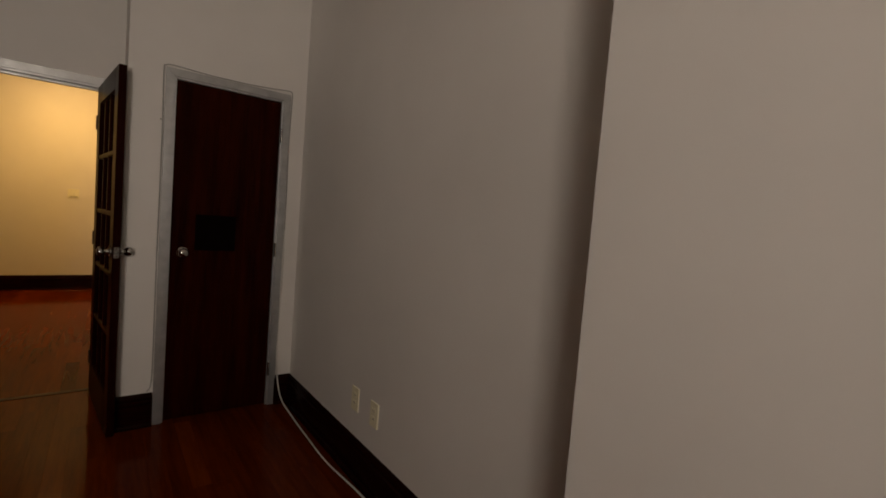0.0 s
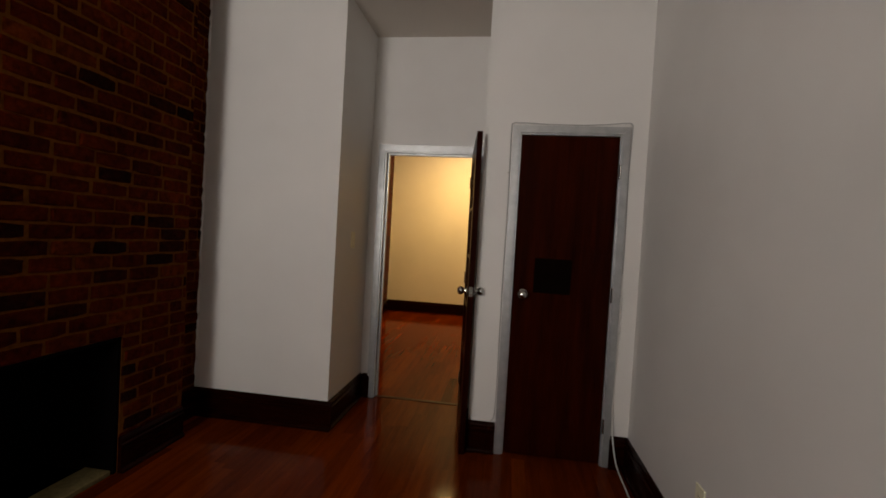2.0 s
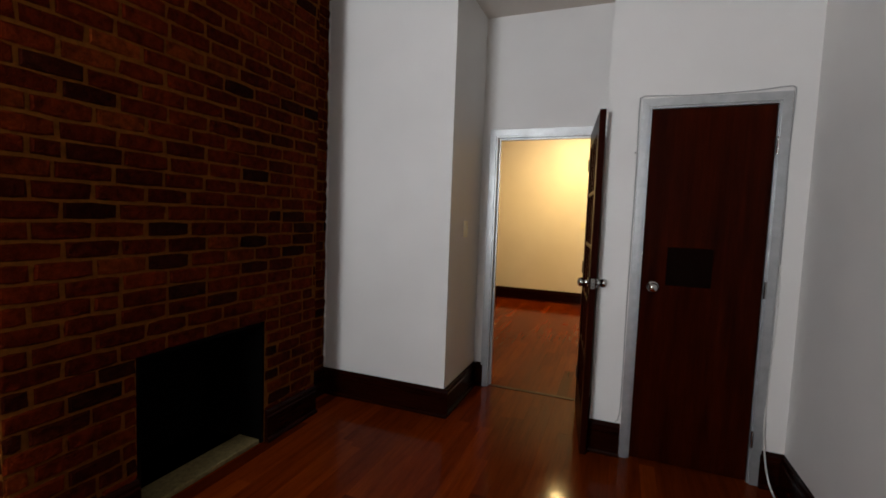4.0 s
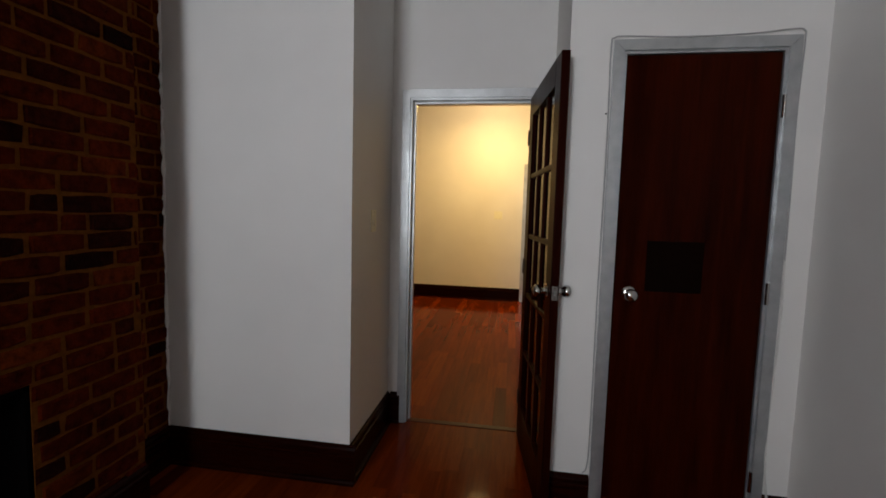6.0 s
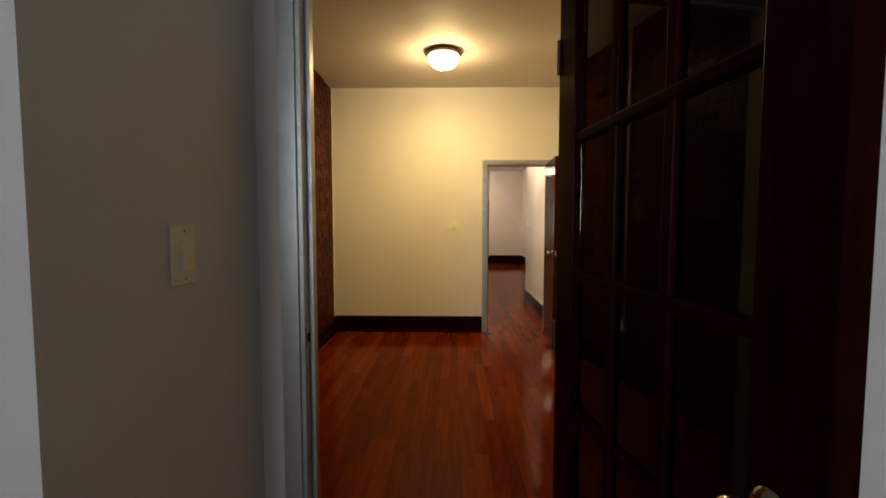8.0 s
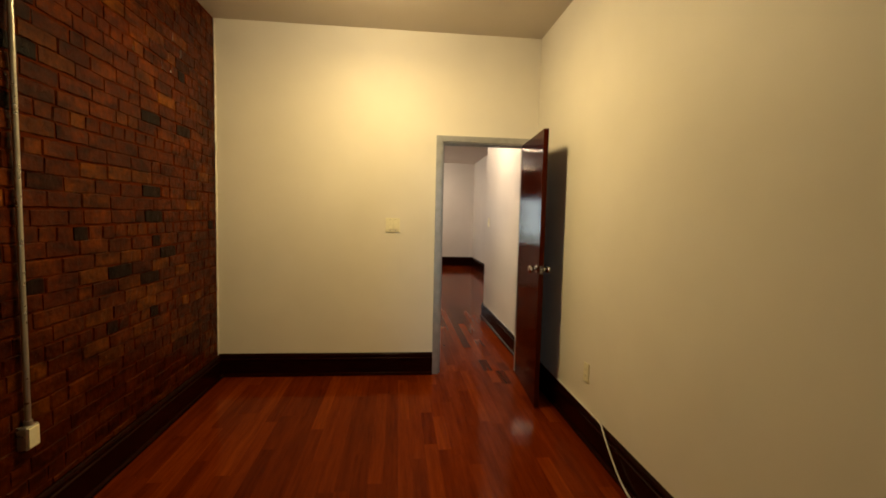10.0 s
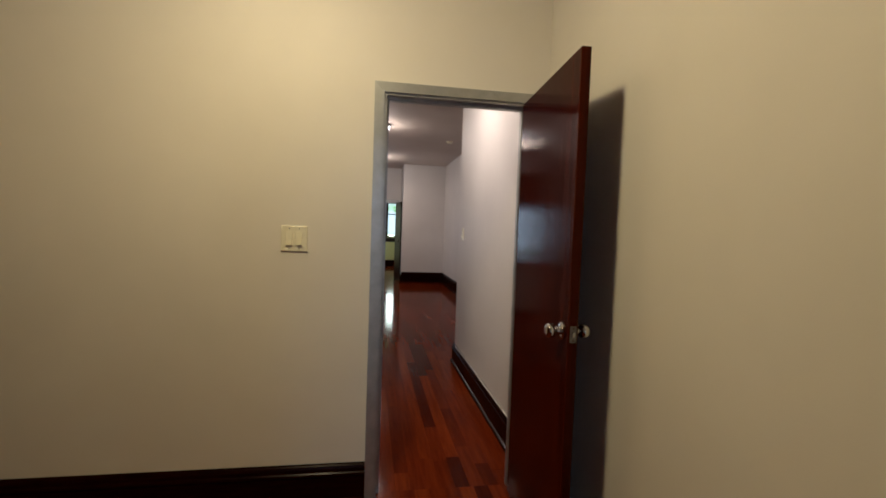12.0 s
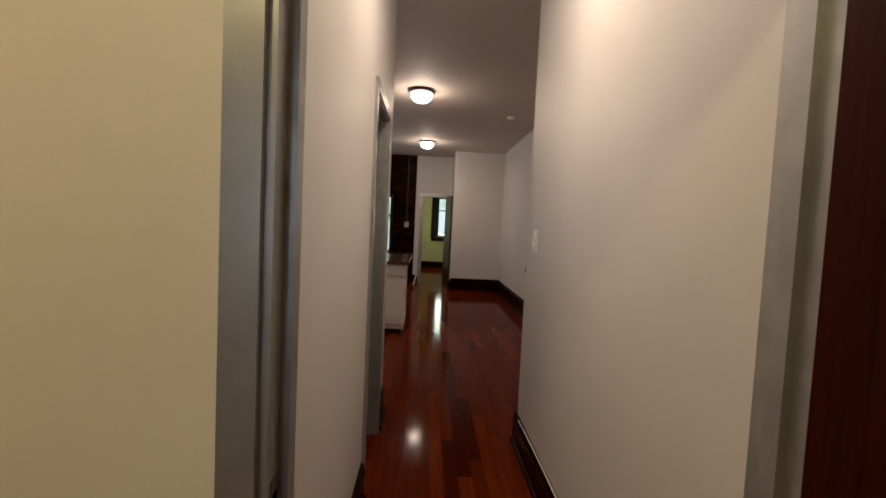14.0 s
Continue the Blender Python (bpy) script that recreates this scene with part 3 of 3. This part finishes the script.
# ---- ceiling lamps ----
def ceiling_lamp(x, y, glass, size=1.0):
    root = tagged(new("ceiling_light"), "flush ceiling light with bronze ring and lit glass bowl", "ceiling light", "flush ceiling lights")
    part("ring", lathe([(0.155, -0.001), (0.168, -0.012), (0.168, -0.030), (0.150, -0.040), (0.130, -0.040)], 40), BRONZE, root, "bronze metal ring", True)
    b = part("bowl", lathe([(0.145, -0.036), (0.143, -0.06), (0.132, -0.095), (0.110, -0.125), (0.075, -0.147), (0.035, -0.158), (0.012, -0.160)], 40), glass, root, "glowing frosted glass bowl", True)
    b.visible_shadow = False
    part("finial", lathe([(0.010, -0.158), (0.012, -0.166), (0.006, -0.175), (0.003, -0.180)], 12), BRONZE, root, "small bronze finial", True)
    root.matrix_world = pose(x, y, CEIL) @ Matrix.Scale(size, 4)


ceiling_lamp(LAMPS[0][0], LAMPS[0][1], SHADE)
ceiling_lamp(LAMPS[1][0], LAMPS[1][1], SHADE2, 0.9)
ceiling_lamp(LAMPS[2][0], LAMPS[2][1], SHADE2, 0.88)
ceiling_lamp(LAMPS[3][0], LAMPS[3][1], SHADE2)
smoke = tagged(new("smoke_detector"), "small round white smoke detector on the ceiling", "smoke detector")
part("base", lathe([(0.062, 0.0), (0.062, -0.012)], 28), IVORY, smoke, "", True)
part("cap", lathe([(0.055, -0.011), (0.052, -0.028), (0.036, -0.036)], 28), IVORY, smoke, "", True)
smoke.location = (2.52, 10.0, CEIL)


# ---- wall plates ----
def plate(name, w, h, m, label, category, rockers, slots=False):
    """A wall plate in local x and z, standing off towards local -y."""
    root = tagged(new(name), label, category)
    part("cover", boxed((-w / 2, w / 2, -0.008, 0.0, -h / 2, h / 2), bevel=0.0025), IVORY, root)
    n = max(rockers, 1)
    for k in range(n):
        x = (k - (n - 1) / 2) * 0.046
        if slots:
            for z in (0.02, -0.02):
                part("socket", boxed((x - 0.016, x + 0.016, -0.0095, -0.007, z - 0.014, z + 0.014), bevel=0.001), IVORY, root)
                for d in (-0.006, 0.006):
                    part("slot", boxed((x + d - 0.0012, x + d + 0.0012, -0.0099, -0.009, z - 0.005, z + 0.005)), BLACK, root)
        else:
            part("surround", boxed((x - 0.0170, x + 0.0170, -0.0088, -0.007, -0.034, 0.034), bevel=0.0006), IVORY, root)
            rk = boxed((x - 0.0145, x + 0.0145, -0.0105, -0.0085, -0.031, 0.031))
            for v in rk.verts:
                if v.co.y < -0.0095:
                    v.co.y += -0.008 * (0.5 - v.co.z / 0.062)
            bmesh.ops.bevel(rk, geom=list(rk.edges), offset=0.001, segments=1, affect="EDGES")
            part("rocker", rk, IVORY, root)
            for z in (0.048, -0.048):
                part("screw", lathe([(0.0032, -0.0088), (0.0032, -0.0075)], 10, "y", (x, 0, z)), SCREW, root)
    root.matrix_world = m
    return root


plate("light_switch", 0.122, 0.122, pose(0.782, 4.21, 1.318), "ivory double rocker light switch on cream wall", "light switch", 2)
plate("light_switch", 0.075, 0.12, pose(0.25, -0.36, 1.30, 0, 0, 90), "ivory single rocker light switch on white wall", "light switch", 1)
plate("light_switch", 0.075, 0.122, pose(2.05, 6.275, 1.34, 0, 0, -90), "ivory single light switch in the hallway", "light switch", 1)
plate("wall_outlet", 0.075, 0.122, pose(2.2, -1.73, 0.39, 0, 0, -90), "ivory wall outlet plate above the skirting", "outlet", 1, True)
plate("wall_outlet", 0.075, 0.122, pose(2.2, -1.935, 0.385, 0, 0, -90), "ivory wall outlet plate above the skirting", "outlet", 1, True)
plate("wall_outlet", 0.075, 0.122, pose(2.045, 3.0, 0.425, 0, 0, -90), "ivory wall outlet plate on cream wall", "outlet", 1, True)

plate("wall_outlet", 0.075, 0.122, pose(3.0, 10.9, 0.49, 0, 0, -90), "white wall outlet plate above the living room skirting", "outlet", 1, True)

# conduit and box on the brick of the middle room
conduit = tagged(new("conduit"), "galvanised metal conduit running down the brick wall", "conduit")
part("pipe", lathe([(0.0105, 0.52), (0.0105, CEIL)], 16, "z", (-0.645, 2.215, 0)), PIPE_M, conduit, "", True)
part("connector", lathe([(0.015, 0.515), (0.015, 0.54)], 16, "z", (-0.645, 2.215, 0)), PIPE_M, conduit, "", True)
obox = tagged(new("outlet_box"), "metal outlet box with ivory cover at the conduit's foot", "outlet box")
part("box", boxed((-0.668, -0.628, 2.182, 2.248, 0.425, 0.52), bevel=0.005), PIPE_M, obox)
part("cover", boxed((-0.6285, -0.622, 2.188, 2.242, 0.432, 0.514), bevel=0.003), IVORY, obox, "ivory outlet cover")


# ---- cables ----
def cable(pts, r, label, mat=WIRE):
    return thing("cable", tube(curve_through(pts), r, 8), mat, label, "cable", smooth=True)


cable([(2.105, -0.716, 1.2), (2.11, -0.716, 0.9), (2.10, -0.718, 0.6), (2.095, -0.725, 0.4), (2.10, -0.745, 0.22), (2.12, -0.80, 0.06), (2.135, -1.0, 0.008), (2.125, -1.3, 0.006), (2.12, -1.6, 0.006), (2.15, -1.97, 0.006), (2.15, -2.4, 0.006)],
      0.0045, "thin white cable dropping beside the closet frame onto the floor")
cable([(1.36, -0.716, 0.205), (1.378, -0.717, 0.24), (1.384, -0.715, 0.4), (1.382, -0.715, 1.0), (1.384, -0.715, 1.7), (1.380, -0.715, 2.05), (1.392, -0.716, 2.098), (1.45, -0.716, 2.103), (1.62, -0.715, 2.096), (1.8, -0.715, 2.096), (1.95, -0.716, 2.102), (2.06, -0.717, 2.112),
       (2.100, -0.717, 2.106), (2.106, -0.716, 2.06), (2.100, -0.715, 1.8), (2.104, -0.715, 1.5), (2.105, -0.716, 1.2)], 0.003, "thin grey cable tacked around the closet door frame", plain("grey_cable", (0.4, 0.39, 0.38), 0.5))
cable([(2.036, 3.9, 0.205), (2.036, 3.4, 0.203), (2.034, 3.0, 0.203), (2.028, 2.76, 0.206), (2.012, 2.68, 0.19), (2.002, 2.55, 0.11), (2.0, 2.40, 0.03), (1.998, 2.2, 0.008), (2.0, 1.9, 0.006), (1.99, 1.5, 0.006), (1.995, 0.9, 0.006)],
      0.0045, "white cable lying along the skirting and floor")
cable([(2.042, 4.5, 0.198), (2.038, 5.2, 0.20), (2.036, 5.9, 0.203), (2.03, 6.38, 0.20)], 0.004, "white cable on top of the hallway skirting")


# ---- kitchen peninsula ----
def peninsula():
    root = tagged(new("kitchen_cabinet"), "white raised-panel base cabinet under a brown counter", "cabinet")
    x0, x1, y0, y1 = 0.3, 1.16, 9.22, 9.82
    part("body", boxed((x0, x1, y0 + 0.02, y1, 0.11, 0.88), bevel=0.002), CABINET, root)
    part("plinth", boxed((x0, x1 - 0.005, y0 + 0.045, y1, 0.06, 0.11)), CABINET, root)
    part("toe_kick", boxed((x0, x1 - 0.03, y0 + 0.08, y1, 0.0, 0.06)), DARKWOOD, root, "dark recessed toe kick")
    for a, b in ((x0 + 0.01, 0.725), (0.735, x1 - 0.01)):
        d = part("drawer", boxed((a, b, y0, y0 + 0.02, 0.73, 0.87), bevel=0.004), CABINET, root)
        part("panel", boxed((a + 0.04, b - 0.04, y0 - 0.006, y0 + 0.002, 0.765, 0.835), bevel=0.004), CABINET, d)
        d = part("door", boxed((a, b, y0, y0 + 0.02, 0.125, 0.715), bevel=0.004), CABINET, root)
        part("panel", boxed((a + 0.06, b - 0.06, y0 - 0.006, y0 + 0.002, 0.19, 0.65), bevel=0.005), CABINET, d)
    thing("countertop", boxed((x0 - 0.3, x1 + 0.04, y0 - 0.02, y1 + 0.9, 0.88, 0.92), bevel=0.008), COUNTER, "dark brown polished countertop on white cabinets", "countertop")


peninsula()
sock = tagged(new("outlet_box"), "small black outlet on the white living room wall", "outlet box")
part("cover", boxed((2.985, 3.0, 10.57, 10.64, 0.70, 0.80), bevel=0.003), BLACK, sock)
stop = tagged(new("door_stop"), "short white angled bracket on the far skirting", "door stop")
part("arm", tube([(1.21, 14.06, 0.20), (1.17, 13.98, 0.06), (1.16, 13.95, 0.006)], 0.014, 8), IVORY, stop, "", True)
part("foot", boxed((1.13, 1.19, 13.93, 13.98, 0.0, 0.012), bevel=0.003), IVORY, stop)
riser = tagged(new("conduit"), "thin metal conduit with a box on backlit brick", "conduit")
part("pipe", lathe([(0.012, 1.42), (0.012, CEIL)], 12, "z", (0.93, 14.08, 0)), BRONZE, riser, "", True)
part("box", boxed((0.88, 0.98, 14.05, 14.099, 1.30, 1.42), bevel=0.004), PIPE_M, riser)

# ---- small marks ----
def strike(x, y, z, m_rot=0):
    s = tagged(new("strike_plate"), "small worn metal strike plate let into the door frame", "strike plate")
    part("plate", boxed((0.0, 0.002, -0.014, 0.014, -0.035, 0.035), bevel=0.0008), CHROME, s)
    part("mortise", boxed((0.0018, 0.0028, -0.007, 0.007, -0.013, 0.013)), BLACK, s, "dark latch hole")
    s.matrix_world = pose(x, y, z, 0, 0, m_rot)


strike(D1[0] + 0.012, 0.024, 1.03)
strike(D2[0] + 0.012, 4.234, 1.03)
nail = thing("nail", lathe([(0.004, 0.0), (0.004, -0.006), (0.002, -0.008)], 10, "y", (1.375, -0.71, 1.79)), CHROME, "small nail head in the white closet wall", "nail", smooth=True)


def ragged_edge(x, y, nx, ny, z0, seed, mat):
    """The uneven plaster lip where a painted wall meets brick: a thin bead, wider and narrower up the corner."""
    rng = random.Random(seed)
    bm, prev = bmesh.new(), None
    for k in range(int((CEIL - z0) / 0.035) + 1):
        z, w, d = min(z0 + k * 0.035, CEIL), rng.uniform(0.004, 0.017), rng.uniform(0.003, 0.008)
        ring = [bm.verts.new((x + a * nx - b * ny, y + a * ny + b * nx, z)) for a, b in ((0, 0), (w, 0.0), (w * 0.8, d), (0, d * 1.3))]
        if prev:
            for n in range(4):
                bm.faces.new((prev[n], prev[(n + 1) % 4], ring[(n + 1) % 4], ring[n]))
        else:
            bm.faces.new(ring)
        prev = ring
    bm.faces.new(prev)
    return thing("trim", bm, mat, "uneven painted plaster lip against the brick", "trim", "structure")


ragged_edge(-0.7455, -0.684, 0, -1, 0.196, 4, WHITE)
ragged_edge(-0.677, 4.2095, 0, -1, 0.196, 9, WHITE_B)

# ---- threshold ----
thing("door_threshold", boxed((D1[0] + 0.014, D1[1] - 0.014, 0.012, 0.058, 0.0, 0.0035), bevel=0.0015), wood("threshold_wood", (0.03, 0.005, 0.0015), (0.06, 0.010, 0.003), (2.2, 34, 34), 0.3, 0.0, spec=0.05), "worn dark wooden door threshold", "threshold", "structure")


# ---- floors ----
PW = 0.0805
_plank_cache = {}


def plank_mesh(w, length):
    key = (round(w, 4), round(length, 3))
    if key not in _plank_cache:
        bm = bmesh.new()
        plank_into(bm, 0, w, 0, length)
        _plank_cache[key] = finish(bm, "plank", PLANK)
    return _plank_cache[key]


def plank_into(bm, x0, x1, y0, y1, top=0.0):
    """One board: sides and a top with eased edges."""
    g, c, d = 0.0001, 0.0003, 0.012
    x0, x1, y0, y1 = x0 + g, x1 - g, y0 + g, y1 - g
    lo = [bm.verts.new((x, y, top - d)) for x, y in ((x0, y0), (x1, y0), (x1, y1), (x0, y1))]
    mid = [bm.verts.new((x, y, top - c * 0.6)) for x, y in ((x0, y0), (x1, y0), (x1, y1), (x0, y1))]
    hi = [bm.verts.new((x, y, top)) for x, y in ((x0 + c, y0), (x1 - c, y0), (x1 - c, y1), (x0 + c, y1))]
    for a, b in ((lo, mid), (mid, hi)):
        for k in range(4):
            bm.faces.new((a[k], a[(k + 1) % 4], b[(k + 1) % 4], b[k]))
    bm.faces.new(hi)


def floor(name, x0, x1, y0, y1, seed, near, label):
    """Strip flooring along y with staggered ends; near(x, y) picks the boards that are pieces of their own."""
    rng = random.Random(seed)
    root = thing(name, boxed((x0, x1, y0, y1, -0.06, -0.011)), SUBFLOOR, label, "floor", "structure")
    rest, x = bmesh.new(), x0
    while x < x1 - 0.004:
        w = min(PW, x1 - x)
        y = y0 - rng.uniform(0, 0.9)
        while y < y1 - 0.002:
            length = rng.choice((0.45, 0.6, 0.75, 0.95, 1.2, 1.5))
            a, b = max(y, y0), min(y + length, y1)
            y += length
            if b - a < 0.02:
                continue
            dz = rng.uniform(-0.0004, 0.0)
            if near(x + w / 2, (a + b) / 2):
                ob = new("plank", plank_mesh(w, b - a))
                ob.parent, ob.location, ob.rotation_euler = root, (x, a, dz), (0, rng.uniform(-0.0006, 0.0006), 0)
            else:
                plank_into(rest, x, x + w, a, b, dz)
        x += w
    if rest.verts:
        tagged(part("planks", rest, PLANK2, root), kind="stuff")
    return root


FL = "glossy reddish cherry strip hardwood floor"
floor("floor_a", -0.752, 2.2, -5.6, 0.05, 3, lambda x, y: y > -4.2, FL + " of the first room")
floor("floor_b", -0.682, 2.045, 0.05, 4.26, 8, lambda x, y: True, FL + " of the middle room")
floor("floor_living", -0.7, 3.0, 4.26, 14.15, 5, lambda x, y: 1.0 < x < 2.3 and y < 13.0, FL + " of hall and living room")
floor("floor_extension", 1.12, 3.0, 14.15, 18.0, 6, lambda x, y: False, FL + " of the far room")


# ---- bricks ----
def brick_mesh(length, h, depth, k, mat, c=0.0055):
    """One worn brick that stands off its bed towards +x, its face dished and its arrises uneven."""
    rng = random.Random(k * 7 + 1)
    bm = bmesh.new()

    def j(s=0.005):
        return rng.uniform(-s, s)

    n = 4 if length > 0.12 else 2
    ends = [(length * i / n, 0) for i in range(n + 1)] + [(length * (n - i) / n, h) for i in range(n + 1)]
    back = [bm.verts.new((-0.004, y, z)) for y, z in ((0, 0), (length, 0), (length, h), (0, h))]
    side = [bm.verts.new((depth - c + j(0.002), y + j(0.004), z + j(0.0035))) for y, z in ends]
    front = [bm.verts.new((depth + j(0.0022), min(max(y, c), length - c) + j(0.002), min(max(z, c), h - c) + j(0.0025))) for y, z in ends]
    m = len(ends)
    for i, sy, sz in ((0, 1, 1), (n, -1, 1), (n + 1, -1, -1), (m - 1, 1, -1)):
        q = rng.uniform(0.3, 1.0) * c
        for v in (side[i], front[i]):
            v.co.y += sy * q
            v.co.z += sz * q
    for i in range(m):
        bm.faces.new((side[i], side[(i + 1) % m], front[(i + 1) % m], front[i]))
    bm.faces.new((back[0], back[1], *reversed(side[:n + 1])))
    bm.faces.new((back[1], back[2], side[n + 1], side[n]))
    bm.faces.new((back[2], back[3], *reversed(side[n + 1:])))
    bm.faces.new((back[3], back[0], side[0], side[m - 1]))
    for i in range(n):
        bm.faces.new((front[i], front[i + 1], front[m - 2 - i], front[m - 1 - i]))
    return finish(bm, "brick", mat)


def brickwork(root, y0, y1, bed, depth, seed, mats, near, hole=None, turn=None, course=0.0735, length=0.208, gap=0.012, limit=300, headers=0, halves=0.06, arris=0.0055, wander=0.0015, lean=1.0):
    """Courses of brick on the plane x = bed from y0 to y1; near(y, z) picks the bricks that are pieces of their own."""
    rng = random.Random(seed)
    cache, rest, count = {}, bmesh.new(), 0
    rows = int(CEIL / course)
    for r in range(rows):
        z = r * course + 0.004
        h = min(course - gap, CEIL - z)
        y = y0 - (length / 2 if r % 2 else 0) - rng.uniform(0, 0.03)
        header = headers and r % headers == 3
        while y < y1:
            full = (0.098 if header else length - gap) + rng.uniform(-0.006, 0.006) * (not header)
            if not header and rng.random() < halves:
                full = 0.098
            a, b = max(y, y0), min(y + full, y1)
            y += full + gap
            if b - a < 0.025:
                continue
            if hole and z + h > hole[2] and z < hole[3] and b > hole[0] and a < hole[1]:
                if a < hole[0]:
                    b = hole[0]
                elif b > hole[1]:
                    a = hole[1]
                else:
                    continue
                if b - a < 0.02:
                    continue
            k = rng.randrange(4)
            key = (round((b - a) / 0.006), k)
            if key not in cache:
                cache[key] = brick_mesh(key[0] * 0.006, h, depth, k + key[0], mats[0], arris)
            sag = 0.005 * math.sin(1.9 * a + r * 0.35) + 0.003 * math.sin(5.3 * a + r * 1.7) + rng.uniform(-wander, wander)
            sag = max(sag, 0.0) if r == 0 else min(sag, 0.0) if r == rows - 1 or hole else sag
            m = Matrix.Translation((bed + lean * rng.uniform(-0.0015, 0.002), a, z + sag)) @ Matrix.Rotation(lean * rng.uniform(-0.007, 0.007), 4, "Z") @ Matrix.Rotation(lean * rng.uniform(-0.02, 0.02), 4, "Y")
            if turn is not None:
                m = turn @ m
            if near(a, z) and count < limit:
                count += 1
                ob = new("brick", cache[key])
                ob.parent, ob.matrix_world = root, m
            else:
                t = cache[key].copy()
                t.transform(m)
                rest.from_mesh(t)
                bpy.data.meshes.remove(t)
    if rest.verts:
        tagged(part("bricks", rest, mats[1], root), kind="stuff")


obs = bpy.data.objects
brickwork(chimney, -2.69, -1.012, CX, 0.0075, 11, (BRICK_A, BRICK_A2), lambda y, z: z < 2.6, (FY0, FY1, 0.0, FZ))
brickwork(obs["wall_a_left"], -5.6, -2.69, -0.752, 0.0075, 12, (BRICK_A, BRICK_A2), lambda y, z: False)
brickwork(obs["wall_a_left"], -1.012, -0.683, -0.752, 0.0075, 13, (BRICK_A, BRICK_A2), lambda y, z: True)
brickwork(obs["wall_b_left"], 3.872, 4.205, -0.684, 0.005, 21, (BRICK_B, BRICK_B2), lambda y, z: False, gap=0.0045, headers=7, halves=0.16, arris=0.0034, wander=0.003, lean=0.35)
brickwork(obs["wall_b_left"], 0.10, 3.872, -0.668, 0.005, 14, (BRICK_B, BRICK_B2), lambda y, z: 1.2 < y < 3.2 and 0.15 < z < 2.6, gap=0.0045, headers=7, halves=0.16, arris=0.0034, wander=0.003, lean=0.35)
_flank = Matrix.Translation((0, -2.69, 0)) @ Matrix.Rotation(-math.pi / 2, 4, "Z")
brickwork(chimney, -0.75, CX, 0.0, 0.007, 16, (BRICK_A, BRICK_A2), lambda y, z: False, turn=_flank)
_far = Matrix.Translation((0, 14.1, 0)) @ Matrix.Rotation(-math.pi / 2, 4, "Z")
brickwork(obs["wall_living_brick"], -0.69, 1.115, 0.0, 0.012, 15, (BRICK_BACKLIT, BRICK_BACKLIT), lambda y, z: False, (-0.51, 0.61, 0.5, 2.07), _far)
